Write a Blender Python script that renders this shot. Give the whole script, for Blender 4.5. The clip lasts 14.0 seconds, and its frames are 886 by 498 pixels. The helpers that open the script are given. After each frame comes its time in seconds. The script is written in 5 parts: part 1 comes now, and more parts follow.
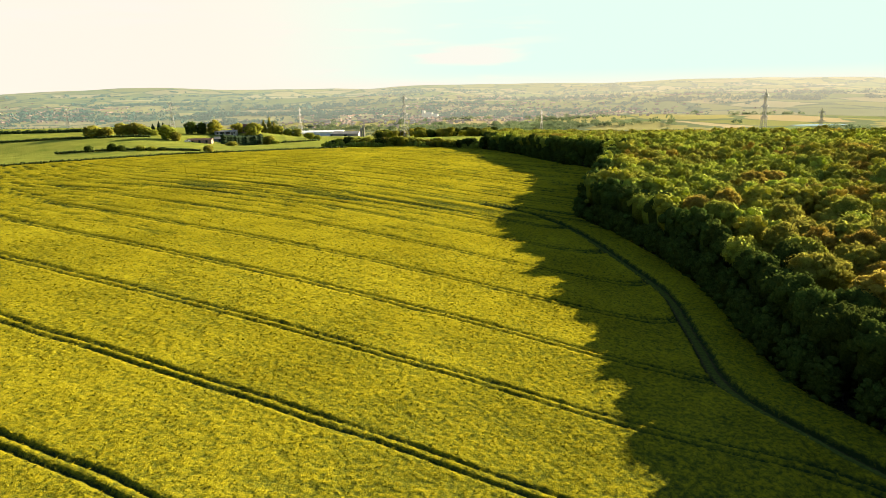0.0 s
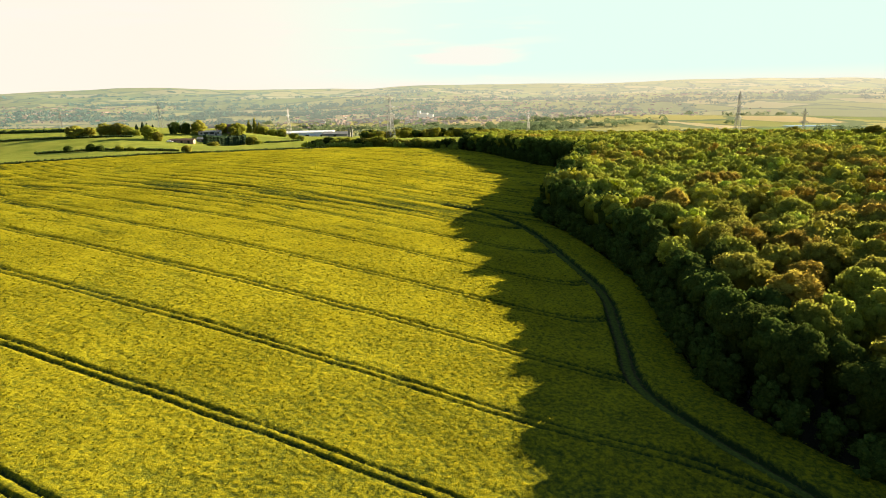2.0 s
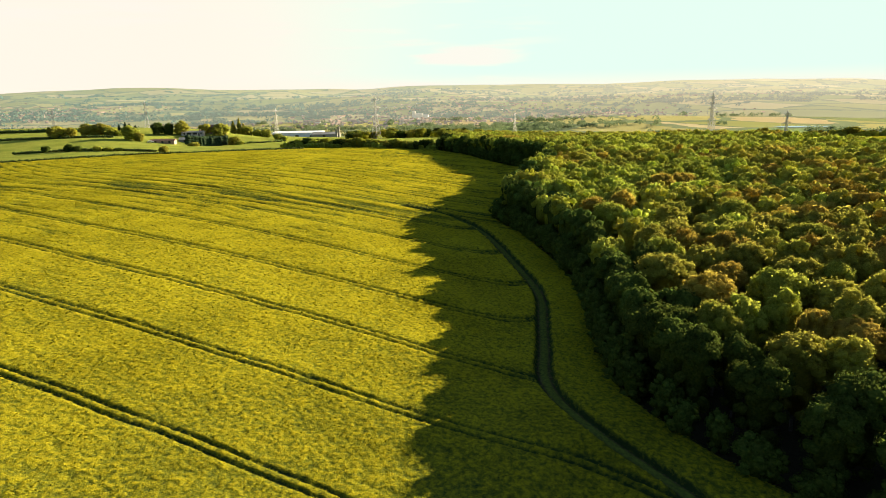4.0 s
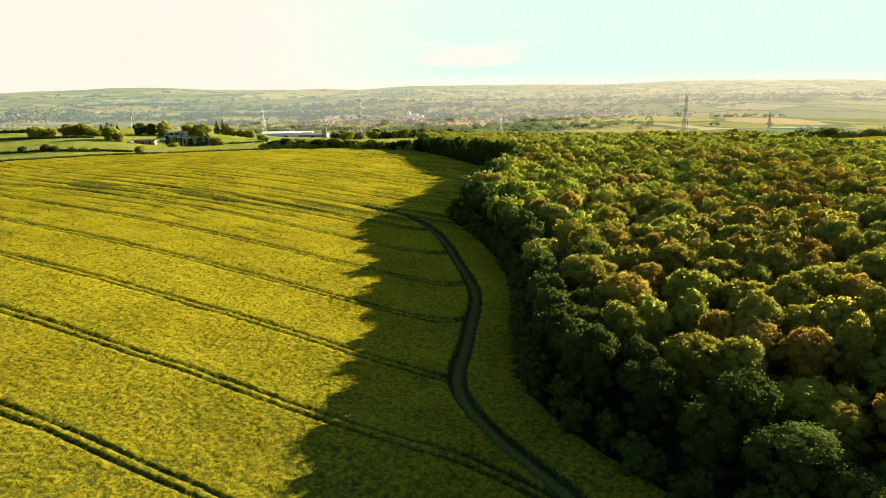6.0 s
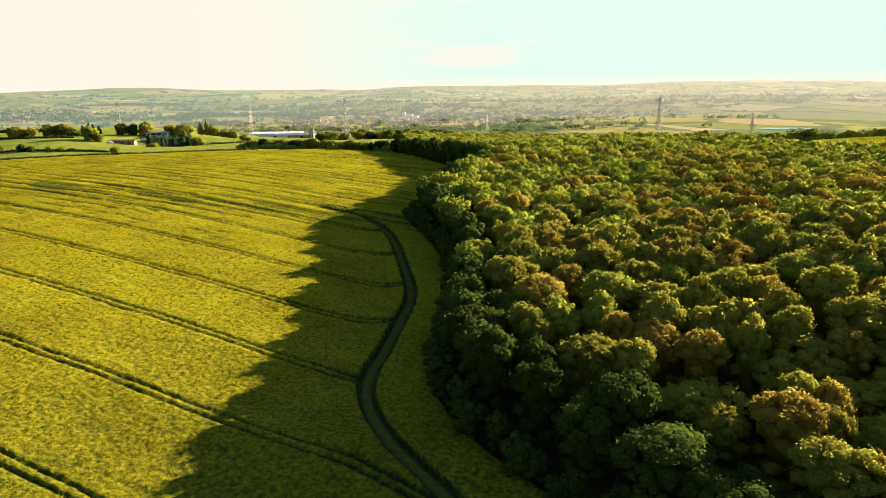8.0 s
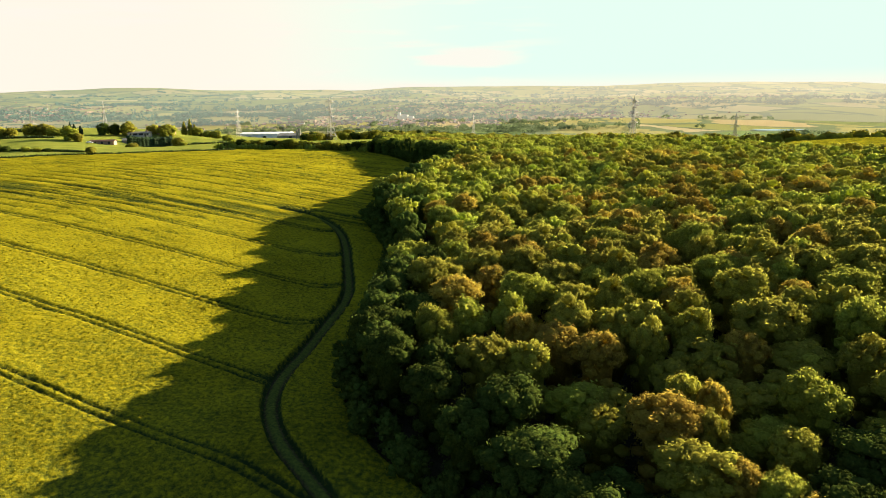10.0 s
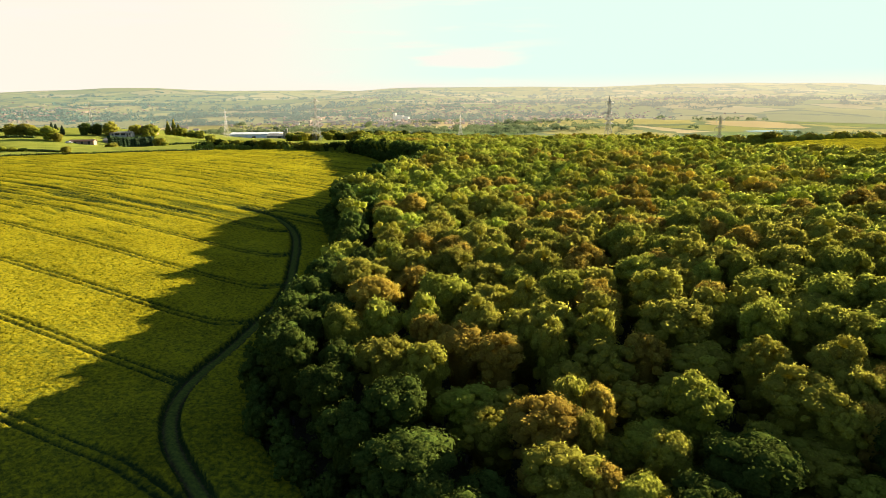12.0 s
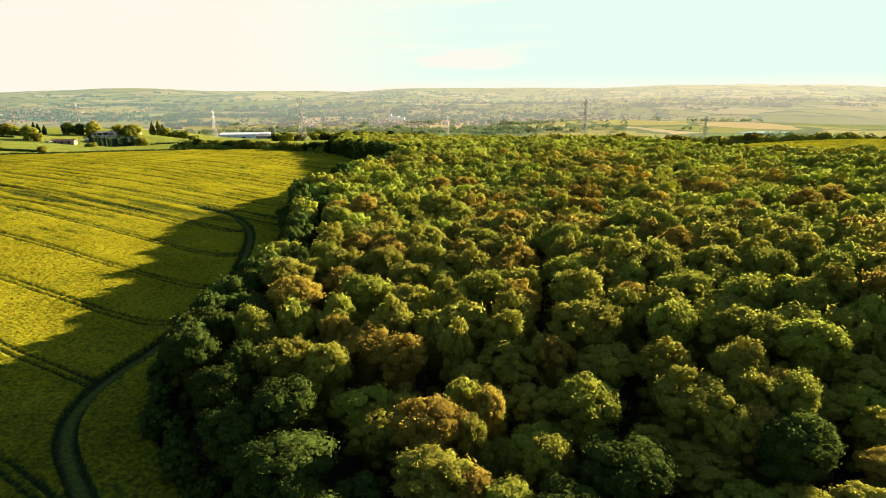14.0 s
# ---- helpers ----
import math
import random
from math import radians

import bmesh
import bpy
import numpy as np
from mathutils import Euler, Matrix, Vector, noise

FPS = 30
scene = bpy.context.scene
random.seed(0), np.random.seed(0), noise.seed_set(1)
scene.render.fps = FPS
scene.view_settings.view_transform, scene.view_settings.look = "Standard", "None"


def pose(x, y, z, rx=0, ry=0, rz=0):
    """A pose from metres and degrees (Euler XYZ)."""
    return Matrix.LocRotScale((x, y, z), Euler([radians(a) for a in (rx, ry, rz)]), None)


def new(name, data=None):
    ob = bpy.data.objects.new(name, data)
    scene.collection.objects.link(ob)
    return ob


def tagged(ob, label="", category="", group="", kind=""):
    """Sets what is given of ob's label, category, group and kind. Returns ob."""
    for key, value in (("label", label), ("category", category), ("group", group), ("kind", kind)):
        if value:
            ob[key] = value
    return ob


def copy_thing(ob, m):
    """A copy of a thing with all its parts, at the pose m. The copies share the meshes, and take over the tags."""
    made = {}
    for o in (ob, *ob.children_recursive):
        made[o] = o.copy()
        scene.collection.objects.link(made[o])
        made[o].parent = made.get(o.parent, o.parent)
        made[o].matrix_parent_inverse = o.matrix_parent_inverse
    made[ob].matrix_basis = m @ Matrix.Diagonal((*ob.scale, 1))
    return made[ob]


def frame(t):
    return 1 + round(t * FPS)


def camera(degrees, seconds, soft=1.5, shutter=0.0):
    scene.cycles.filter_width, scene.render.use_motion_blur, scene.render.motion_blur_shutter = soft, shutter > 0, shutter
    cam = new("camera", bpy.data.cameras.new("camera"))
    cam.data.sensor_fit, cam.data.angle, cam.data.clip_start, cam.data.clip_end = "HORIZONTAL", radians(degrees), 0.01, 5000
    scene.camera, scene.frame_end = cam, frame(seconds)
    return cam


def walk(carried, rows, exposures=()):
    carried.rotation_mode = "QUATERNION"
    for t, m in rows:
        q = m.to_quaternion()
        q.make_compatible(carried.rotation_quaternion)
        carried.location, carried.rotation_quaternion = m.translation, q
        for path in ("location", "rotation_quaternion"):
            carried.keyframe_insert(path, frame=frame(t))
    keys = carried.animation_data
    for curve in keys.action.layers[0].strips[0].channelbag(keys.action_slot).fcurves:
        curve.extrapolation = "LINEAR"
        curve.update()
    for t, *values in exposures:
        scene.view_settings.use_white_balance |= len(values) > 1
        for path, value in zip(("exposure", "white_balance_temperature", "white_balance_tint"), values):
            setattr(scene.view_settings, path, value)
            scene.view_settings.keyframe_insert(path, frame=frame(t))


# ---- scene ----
cam = camera(68.0, 14.0, soft=0.8)
METRES, EYE, TILT, LEAN, TURN = 100.0, 45.0, -13.6, 1.1, 0.0
ROWS = [
    (0.0, 0.00000, 0.00000, 0.00000, 0.000, 0.000, 0.000),
    (0.5, 0.03312, -0.00571, -0.00033, -0.008, 0.003, -0.013),
    (1.0, 0.06668, -0.01109, -0.00056, -0.017, 0.006, -0.026),
    (1.5, 0.10066, -0.01613, -0.00069, -0.026, 0.010, -0.040),
    (2.0, 0.13505, -0.02084, -0.00073, -0.036, 0.014, -0.054),
    (2.5, 0.16984, -0.02521, -0.00068, -0.046, 0.020, -0.069),
    (3.0, 0.20500, -0.02925, -0.00056, -0.055, 0.025, -0.084),
    (3.5, 0.24051, -0.03295, -0.00036, -0.065, 0.032, -0.100),
    (4.0, 0.27635, -0.03632, -0.00009, -0.074, 0.039, -0.116),
    (4.5, 0.31249, -0.03935, 0.00023, -0.083, 0.046, -0.133),
    (5.0, 0.34891, -0.04204, 0.00061, -0.092, 0.053, -0.151),
    (5.5, 0.38557, -0.04439, 0.00104, -0.099, 0.061, -0.170),
    (6.0, 0.42245, -0.04640, 0.00150, -0.106, 0.070, -0.189),
    (6.5, 0.45949, -0.04807, 0.00199, -0.112, 0.079, -0.210),
    (7.0, 0.49667, -0.04939, 0.00250, -0.117, 0.088, -0.231),
    (7.5, 0.53394, -0.05037, 0.00302, -0.121, 0.097, -0.253),
    (8.0, 0.57125, -0.05099, 0.00354, -0.124, 0.107, -0.275),
    (8.5, 0.60856, -0.05126, 0.00405, -0.126, 0.117, -0.299),
    (9.0, 0.64580, -0.05117, 0.00454, -0.127, 0.128, -0.323),
    (9.5, 0.68292, -0.05071, 0.00501, -0.128, 0.139, -0.347),
    (10.0, 0.71987, -0.04989, 0.00543, -0.128, 0.151, -0.372),
    (10.5, 0.75656, -0.04869, 0.00580, -0.127, 0.163, -0.398),
    (11.0, 0.79294, -0.04711, 0.00612, -0.127, 0.177, -0.424),
    (11.5, 0.82892, -0.04514, 0.00636, -0.127, 0.191, -0.450),
    (12.0, 0.86443, -0.04278, 0.00651, -0.127, 0.207, -0.476),
    (12.5, 0.89938, -0.04002, 0.00657, -0.129, 0.224, -0.502),
    (13.0, 0.93369, -0.03685, 0.00652, -0.132, 0.242, -0.527),
    (13.5, 0.96727, -0.03325, 0.00635, -0.138, 0.262, -0.552),
    (14.0, 1.00000, -0.02923, 0.00605, -0.146, 0.285, -0.576),
]
walk(cam, [(t, pose(0, 0, EYE, TILT, LEAN, TURN) @ pose(METRES * x, METRES * y, METRES * z, 90 + pitch, roll, yaw)) for t, x, y, z, yaw, pitch, roll in ROWS])

# ---- world, sun and exposure ----
SUN_ELEV, SUN_AZ = 14.4, 37.0          # degrees; azimuth from +x towards +y
EXPOSURE = 2.05
to_sun = Vector((math.cos(radians(SUN_ELEV)) * math.cos(radians(SUN_AZ)),
                 math.cos(radians(SUN_ELEV)) * math.sin(radians(SUN_AZ)), math.sin(radians(SUN_ELEV))))
sun_data = bpy.data.lights.new("sun", "SUN")
sun_data.energy, sun_data.angle, sun_data.color = 5.4, radians(0.55), (1.0, 0.86, 0.62)
sun = new("sun", sun_data)
sun.rotation_euler = to_sun.to_track_quat("Z", "Y").to_euler()
scene.view_settings.exposure = EXPOSURE

world = bpy.data.worlds.new("sky")
scene.world = world
world.use_nodes = True
wt = world.node_tree
wt.nodes.clear()


def wnode(kind):
    return wt.nodes.new(kind)


def ease(a, b, c, d):
    """A smooth map of a..b to c..d."""
    n = wt.nodes.new("ShaderNodeMapRange")
    n.interpolation_type = "SMOOTHSTEP"
    for i, v in ((1, a), (2, b), (3, c), (4, d)):
        n.inputs[i].default_value = v
    return n


def blend():
    n = wt.nodes.new("ShaderNodeMix")
    n.data_type = "RGBA"
    return n


sky = wnode("ShaderNodeTexSky")
sky.sky_type, sky.sun_disc = "NISHITA", False
sky.sun_elevation, sky.sun_rotation = radians(SUN_ELEV), radians(90 - SUN_AZ)
sky.air_density, sky.dust_density, sky.ozone_density, sky.altitude = 1.0, 0.5, 1.5, 100
sky_bg = wnode("ShaderNodeBackground")
sky_bg.inputs[1].default_value = 0.051
wt.links.new(sky.outputs[0], sky_bg.inputs[0])
# evening haze low over the horizon, cream towards one side and pale mint towards the other, with thin clouds
geo_n = wnode("ShaderNodeTexCoord")
split = wnode("ShaderNodeSeparateXYZ")
wt.links.new(geo_n.outputs["Generated"], split.inputs[0])
fall = ease(0.14, 0.32, 1.0, 0.0)
wt.links.new(split.outputs[2], fall.inputs[0])
side = ease(-0.38, 0.10, 0.0, 1.0)
wt.links.new(split.outputs[0], side.inputs[0])
tone = blend()
tone.inputs[6].default_value = (1.0, 0.905, 0.785, 1)
tone.inputs[7].default_value = (0.77, 1.0, 0.865, 1)
wt.links.new(side.outputs[0], tone.inputs[0])
stretch = wnode("ShaderNodeMapping")
stretch.inputs["Scale"].default_value = (2.2, 2.2, 22.0)
wt.links.new(geo_n.outputs["Generated"], stretch.inputs[0])
wisps = wnode("ShaderNodeTexNoise")
wisps.inputs["Scale"].default_value, wisps.inputs["Detail"].default_value = 2.3, 5.0
wt.links.new(stretch.outputs[0], wisps.inputs["Vector"])
cut = ease(0.52, 0.72, 0.0, 0.75)
wt.links.new(wisps.outputs[0], cut.inputs[0])
cloud = blend()
cloud.inputs[7].default_value = (1.0, 0.90, 0.81, 1)
# one long low bank of cloud straight ahead
bank_at = wnode("ShaderNodeMapping")
bank_at.inputs["Scale"].default_value = (9.0, 0.0, 62.0)
bank_at.inputs["Location"].default_value = (-9.0 * 0.035, 0.0, -62.0 * 0.048)
wt.links.new(geo_n.outputs["Generated"], bank_at.inputs[0])
bank_far = wnode("ShaderNodeVectorMath")
bank_far.operation = "LENGTH"
wt.links.new(bank_at.outputs[0], bank_far.inputs[0])
bank_in = ease(0.25, 1.15, 0.30, 0.0)
wt.links.new(bank_far.outputs["Value"], bank_in.inputs[0])
frayed = wnode("ShaderNodeMath")
wt.links.new(wisps.outputs[0], frayed.inputs[0])
wt.links.new(bank_in.outputs[0], frayed.inputs[1])
wt.links.new(frayed.outputs[0], cut.inputs[0])
clear = ease(0.06, 0.20, 1.0, 0.0)
wt.links.new(split.outputs[0], clear.inputs[0])
thinned = wnode("ShaderNodeMath")
thinned.operation = "MULTIPLY"
wt.links.new(cut.outputs[0], thinned.inputs[0])
wt.links.new(clear.outputs[0], thinned.inputs[1])
wt.links.new(thinned.outputs[0], cloud.inputs[0])
wt.links.new(tone.outputs[2], cloud.inputs[6])
low = ease(0.0, 0.028, 0.8, 0.0)
wt.links.new(split.outputs[2], low.inputs[0])
rim = blend()
rim.inputs[7].default_value = (1.0, 0.91, 0.78, 1)
wt.links.new(low.outputs[0], rim.inputs[0])
wt.links.new(cloud.outputs[2], rim.inputs[6])
haze_bg = wnode("ShaderNodeBackground")
haze_bg.inputs[1].default_value = 0.252
cool = ease(-0.30, 0.36, 1.0, 0.0)
dusk = blend()
dusk.inputs[7].default_value = (0.52, 0.78, 1.0, 1)
wt.links.new(cool.outputs[0], dusk.inputs[0])
wt.links.new(rim.outputs[2], dusk.inputs[6])
wt.links.new(dusk.outputs[2], haze_bg.inputs[0])
# the evening sky is brightest over the sun's half and dimmer behind
towards = wnode("ShaderNodeVectorMath")
towards.operation = "DOT_PRODUCT"
towards.inputs[1].default_value = (0.5, 0.8, 0.0)
wt.links.new(geo_n.outputs["Generated"], towards.inputs[0])
behind = ease(-0.30, 0.40, 0.030, 0.252)
wt.links.new(towards.outputs["Value"], behind.inputs[0])
wt.links.new(towards.outputs["Value"], cool.inputs[0])
wt.links.new(behind.outputs[0], haze_bg.inputs[1])
both = wnode("ShaderNodeMixShader")
out = wnode("ShaderNodeOutputWorld")
wt.links.new(fall.outputs[0], both.inputs[0])
wt.links.new(sky_bg.outputs[0], both.inputs[1])
wt.links.new(haze_bg.outputs[0], both.inputs[2])
wt.links.new(both.outputs[0], out.inputs[0])


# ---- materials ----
def haze_emission(nt, b, glow):
    """Evening haze emitted by far surfaces, growing with distance and towards the sun's side."""
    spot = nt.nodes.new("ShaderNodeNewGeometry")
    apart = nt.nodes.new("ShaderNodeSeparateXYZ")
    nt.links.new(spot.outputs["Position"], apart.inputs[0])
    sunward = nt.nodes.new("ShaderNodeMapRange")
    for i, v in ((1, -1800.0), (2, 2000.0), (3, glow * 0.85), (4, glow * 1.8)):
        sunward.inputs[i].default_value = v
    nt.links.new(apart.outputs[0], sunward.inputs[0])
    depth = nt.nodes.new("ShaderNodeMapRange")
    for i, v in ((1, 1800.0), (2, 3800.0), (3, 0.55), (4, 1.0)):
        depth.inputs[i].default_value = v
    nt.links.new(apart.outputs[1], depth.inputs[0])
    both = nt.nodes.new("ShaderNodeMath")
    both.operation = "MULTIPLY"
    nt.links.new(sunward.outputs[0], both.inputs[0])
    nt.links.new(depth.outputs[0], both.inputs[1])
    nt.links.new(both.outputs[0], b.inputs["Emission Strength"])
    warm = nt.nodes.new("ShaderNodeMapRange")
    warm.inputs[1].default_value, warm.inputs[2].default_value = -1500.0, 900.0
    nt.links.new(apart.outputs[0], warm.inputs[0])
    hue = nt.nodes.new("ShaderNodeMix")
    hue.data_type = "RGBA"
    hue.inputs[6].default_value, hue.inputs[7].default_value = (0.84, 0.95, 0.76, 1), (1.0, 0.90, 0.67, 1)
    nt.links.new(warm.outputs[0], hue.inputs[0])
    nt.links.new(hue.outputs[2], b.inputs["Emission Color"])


def material(name, stops, scale=4.0, detail=4.0, rough=0.8, vary=0.0, island=0.0, bump=0.0, bump_scale=20.0,
             sheen=0.0, metal=0.0, stains=0.0, translucent=0.0, spec=0.3, tone=False):
    """A Principled surface: colours along a noise ramp, larger stains, variation by object or by island, fine relief."""
    m = bpy.data.materials.new(name)
    m.use_nodes = True
    nt = m.node_tree
    b = nt.nodes["Principled BSDF"]
    b.inputs["Roughness"].default_value = rough
    b.inputs["Metallic"].default_value = metal
    b.inputs["Specular IOR Level"].default_value = spec
    if sheen:
        b.inputs["Sheen Weight"].default_value = sheen
        b.inputs["Sheen Roughness"].default_value = 0.6
    where = nt.nodes.new("ShaderNodeNewGeometry")
    n = nt.nodes.new("ShaderNodeTexNoise")
    n.inputs["Scale"].default_value, n.inputs["Detail"].default_value = scale, detail
    nt.links.new(where.outputs["Position"], n.inputs["Vector"])
    ramp = nt.nodes.new("ShaderNodeValToRGB")
    lo, hi = 0.34, 0.66
    while len(ramp.color_ramp.elements) < len(stops):
        ramp.color_ramp.elements.new(0.5)
    for k, (e, c) in enumerate(zip(ramp.color_ramp.elements, stops)):
        e.position, e.color = lo + (hi - lo) * k / max(1, len(stops) - 1), (*c, 1)
    nt.links.new(n.outputs[0], ramp.inputs[0])
    colour = ramp.outputs[0]
    if stains:
        big = nt.nodes.new("ShaderNodeTexNoise")
        big.inputs["Scale"].default_value, big.inputs["Detail"].default_value = scale * 0.13, 3.0
        nt.links.new(where.outputs["Position"], big.inputs["Vector"])
        hsv = nt.nodes.new("ShaderNodeHueSaturation")
        mr = nt.nodes.new("ShaderNodeMapRange")
        for i, v in ((1, 0.3), (2, 0.7), (3, 1.0 - stains), (4, 1.0 + stains)):
            mr.inputs[i].default_value = v
        nt.links.new(big.outputs[0], mr.inputs[0])
        nt.links.new(mr.outputs[0], hsv.inputs["Value"])
        nt.links.new(colour, hsv.inputs["Color"])
        colour = hsv.outputs[0]
    for amount, source in ((vary, "object"), (island, "island")):
        if not amount:
            continue
        if source == "object":
            rnd = nt.nodes.new("ShaderNodeObjectInfo").outputs["Random"]
        else:
            rnd = where.outputs["Random Per Island"]
        hsv = nt.nodes.new("ShaderNodeHueSaturation")
        mr = nt.nodes.new("ShaderNodeMapRange")
        for i, v in ((3, 1.0 - amount), (4, 1.0 + amount)):
            mr.inputs[i].default_value = v
        mh = nt.nodes.new("ShaderNodeMapRange")
        for i, v in ((3, 0.5 - amount * 0.05), (4, 0.5 + amount * 0.025)):
            mh.inputs[i].default_value = v
        nt.links.new(rnd, mr.inputs[0])
        nt.links.new(rnd, mh.inputs[0])
        nt.links.new(mr.outputs[0], hsv.inputs["Value"])
        nt.links.new(mh.outputs[0], hsv.inputs["Hue"])
        nt.links.new(colour, hsv.inputs["Color"])
        colour = hsv.outputs[0]
    if tone:
        own = nt.nodes.new("ShaderNodeAttribute")
        own.attribute_name = "tone"
        for socket, low, high in (("Value", 0.80, 1.24), ("Hue", 0.493, 0.506)):
            hsv = nt.nodes.new("ShaderNodeHueSaturation")
            mr = nt.nodes.new("ShaderNodeMapRange")
            for i, v in ((1, -1.0), (2, 1.0), (3, low), (4, high)):
                mr.inputs[i].default_value = v
            nt.links.new(own.outputs["Fac"], mr.inputs[0])
            nt.links.new(mr.outputs[0], hsv.inputs[socket])
            nt.links.new(colour, hsv.inputs["Color"])
            colour = hsv.outputs[0]
    nt.links.new(colour, b.inputs["Base Color"])
    if bump:
        bn = nt.nodes.new("ShaderNodeTexNoise")
        bn.inputs["Scale"].default_value, bn.inputs["Detail"].default_value = bump_scale, 3.0
        nt.links.new(where.outputs["Position"], bn.inputs["Vector"])
        bp = nt.nodes.new("ShaderNodeBump")
        bp.inputs["Strength"].default_value, bp.inputs["Distance"].default_value = bump, 0.5 / bump_scale
        nt.links.new(bn.outputs[0], bp.inputs["Height"])
        nt.links.new(bp.outputs[0], b.inputs["Normal"])
    if translucent:
        tl = nt.nodes.new("ShaderNodeBsdfTranslucent")
        nt.links.new(colour, tl.inputs[0])
        mix = nt.nodes.new("ShaderNodeMixShader")
        mix.inputs[0].default_value = translucent
        nt.links.new(b.outputs[0], mix.inputs[1])
        nt.links.new(tl.outputs[0], mix.inputs[2])
        nt.links.new(mix.outputs[0], nt.nodes["Material Output"].inputs[0])
    return m


LEAF = {
    "green": material("green_leaves", [(0.232, 0.258, 0.034), (0.385, 0.400, 0.054)], 2.6, island=0.20, vary=0.18, bump=1.0, bump_scale=2.4, translucent=0.64, rough=0.9, spec=0.0, tone=True),
    "yellow": material("fresh_yellow_green_leaves", [(0.262, 0.256, 0.035), (0.385, 0.360, 0.052)], 2.6, island=0.20, vary=0.12, bump=1.0, bump_scale=2.4, translucent=0.64, rough=0.9, spec=0.0, tone=True),
    "bronze": material("bronze_spring_leaves", [(0.315, 0.240, 0.036), (0.44, 0.335, 0.054)], 2.6, island=0.20, vary=0.12, bump=1.0, bump_scale=2.4, translucent=0.64, rough=0.9, spec=0.0, tone=True),
    # deep: dark green leaves, with wood-edge shade put into the colour
    "deep": material("deep_green_shade_toned_leaves", [(0.042, 0.067, 0.012), (0.090, 0.120, 0.021)], 2.6, island=0.24, vary=0.16, bump=1.0, bump_scale=2.4, translucent=0.46, rough=0.9, spec=0.0, tone=True),
    "dark": material("dark_conifer_needles", [(0.014, 0.026, 0.012), (0.030, 0.048, 0.018)], 1.5, island=0.3, vary=0.2, rough=0.9, spec=0.05),
}
BARK = material("grey_brown_bark", [(0.05, 0.04, 0.03), (0.12, 0.10, 0.075)], 6.0, bump=0.6, bump_scale=30, rough=0.9)
HEDGE = material("hedge_leaves", [(0.035, 0.055, 0.012), (0.08, 0.10, 0.022)], 1.5, island=0.35, rough=0.9, spec=0.05)


def tread_material():
    """Bare dark wheel ruts with grass growing between them."""
    m = material("rutted_earth_and_grass", [(0.03, 0.027, 0.012), (0.07, 0.06, 0.024)], 1.6, bump=0.5, bump_scale=9, rough=1.0, stains=0.3, spec=0.0)
    nt = m.node_tree
    b = nt.nodes["Principled BSDF"]
    soil = b.inputs["Base Color"].links[0].from_socket
    where = nt.nodes.new("ShaderNodeNewGeometry")
    n = nt.nodes.new("ShaderNodeTexNoise")
    n.inputs["Scale"].default_value, n.inputs["Detail"].default_value = 2.2, 5.0
    nt.links.new(where.outputs["Position"], n.inputs["Vector"])
    green = nt.nodes.new("ShaderNodeValToRGB")
    for e, (p, c) in zip(green.color_ramp.elements, ((0.3, (0.042, 0.058, 0.012)), (0.7, (0.095, 0.112, 0.018)))):
        e.position, e.color = p, (*c, 1)
    nt.links.new(n.outputs[0], green.inputs[0])
    sward = nt.nodes.new("ShaderNodeAttribute")
    sward.attribute_name = "sward"
    spread = nt.nodes.new("ShaderNodeMapRange")
    for i, v in ((1, 0.3), (2, 0.7), (3, -0.3), (4, 0.3)):
        spread.inputs[i].default_value = v
    nt.links.new(n.outputs[0], spread.inputs[0])
    add = nt.nodes.new("ShaderNodeMath")
    add.use_clamp = True
    nt.links.new(sward.outputs["Fac"], add.inputs[0])
    nt.links.new(spread.outputs[0], add.inputs[1])
    mix = nt.nodes.new("ShaderNodeMix")
    mix.data_type = "RGBA"
    nt.links.new(add.outputs[0], mix.inputs[0])
    nt.links.new(soil, mix.inputs[6])
    nt.links.new(green.outputs[0], mix.inputs[7])
    nt.links.new(mix.outputs[2], b.inputs["Base Color"])
    return m


TRACK = tread_material()
ROOF_TILE = material("red_brown_roof_tiles", [(0.16, 0.08, 0.05), (0.26, 0.15, 0.10)], 3.0, island=0.3, rough=0.85)
ROOF_GREY = material("grey_sheet_roof", [(0.22, 0.205, 0.17), (0.34, 0.315, 0.265)], 0.8, stains=0.2, rough=0.9, spec=0.1)
BRICK = material("warm_brick_wall", [(0.28, 0.17, 0.11), (0.40, 0.27, 0.19)], 2.0, stains=0.15, rough=0.9)
RENDER_WALL = material("pale_rendered_wall", [(0.42, 0.38, 0.31), (0.54, 0.50, 0.43)], 0.8, stains=0.15, rough=0.85)
STONE = material("grey_stone_wall", [(0.20, 0.18, 0.15), (0.36, 0.33, 0.28)], 2.5, bump=0.4, bump_scale=6, rough=0.9)
WHITE_METAL = material("white_painted_sheet_metal", [(0.66, 0.66, 0.63), (0.78, 0.78, 0.75)], 0.2, stains=0.08, rough=0.45)
DARK_OPENING = material("dark_interior_boards", [(0.02, 0.02, 0.018), (0.05, 0.045, 0.04)], 1.0, rough=0.9)
STEEL = material("galvanised_steel", [(0.36, 0.34, 0.30), (0.46, 0.43, 0.37)], 1.0, rough=0.7)
GLAZE = material("grey_glass_insulator", [(0.22, 0.22, 0.20), (0.3, 0.3, 0.28)], 3.0, rough=0.6)
RUBBER = material("black_rubber", [(0.012, 0.012, 0.012), (0.03, 0.03, 0.03)], 9.0, rough=0.8)
CAR_PAINT = material("white_car_paint", [(0.72, 0.71, 0.68), (0.78, 0.77, 0.74)], 0.5, rough=0.25, spec=0.5)
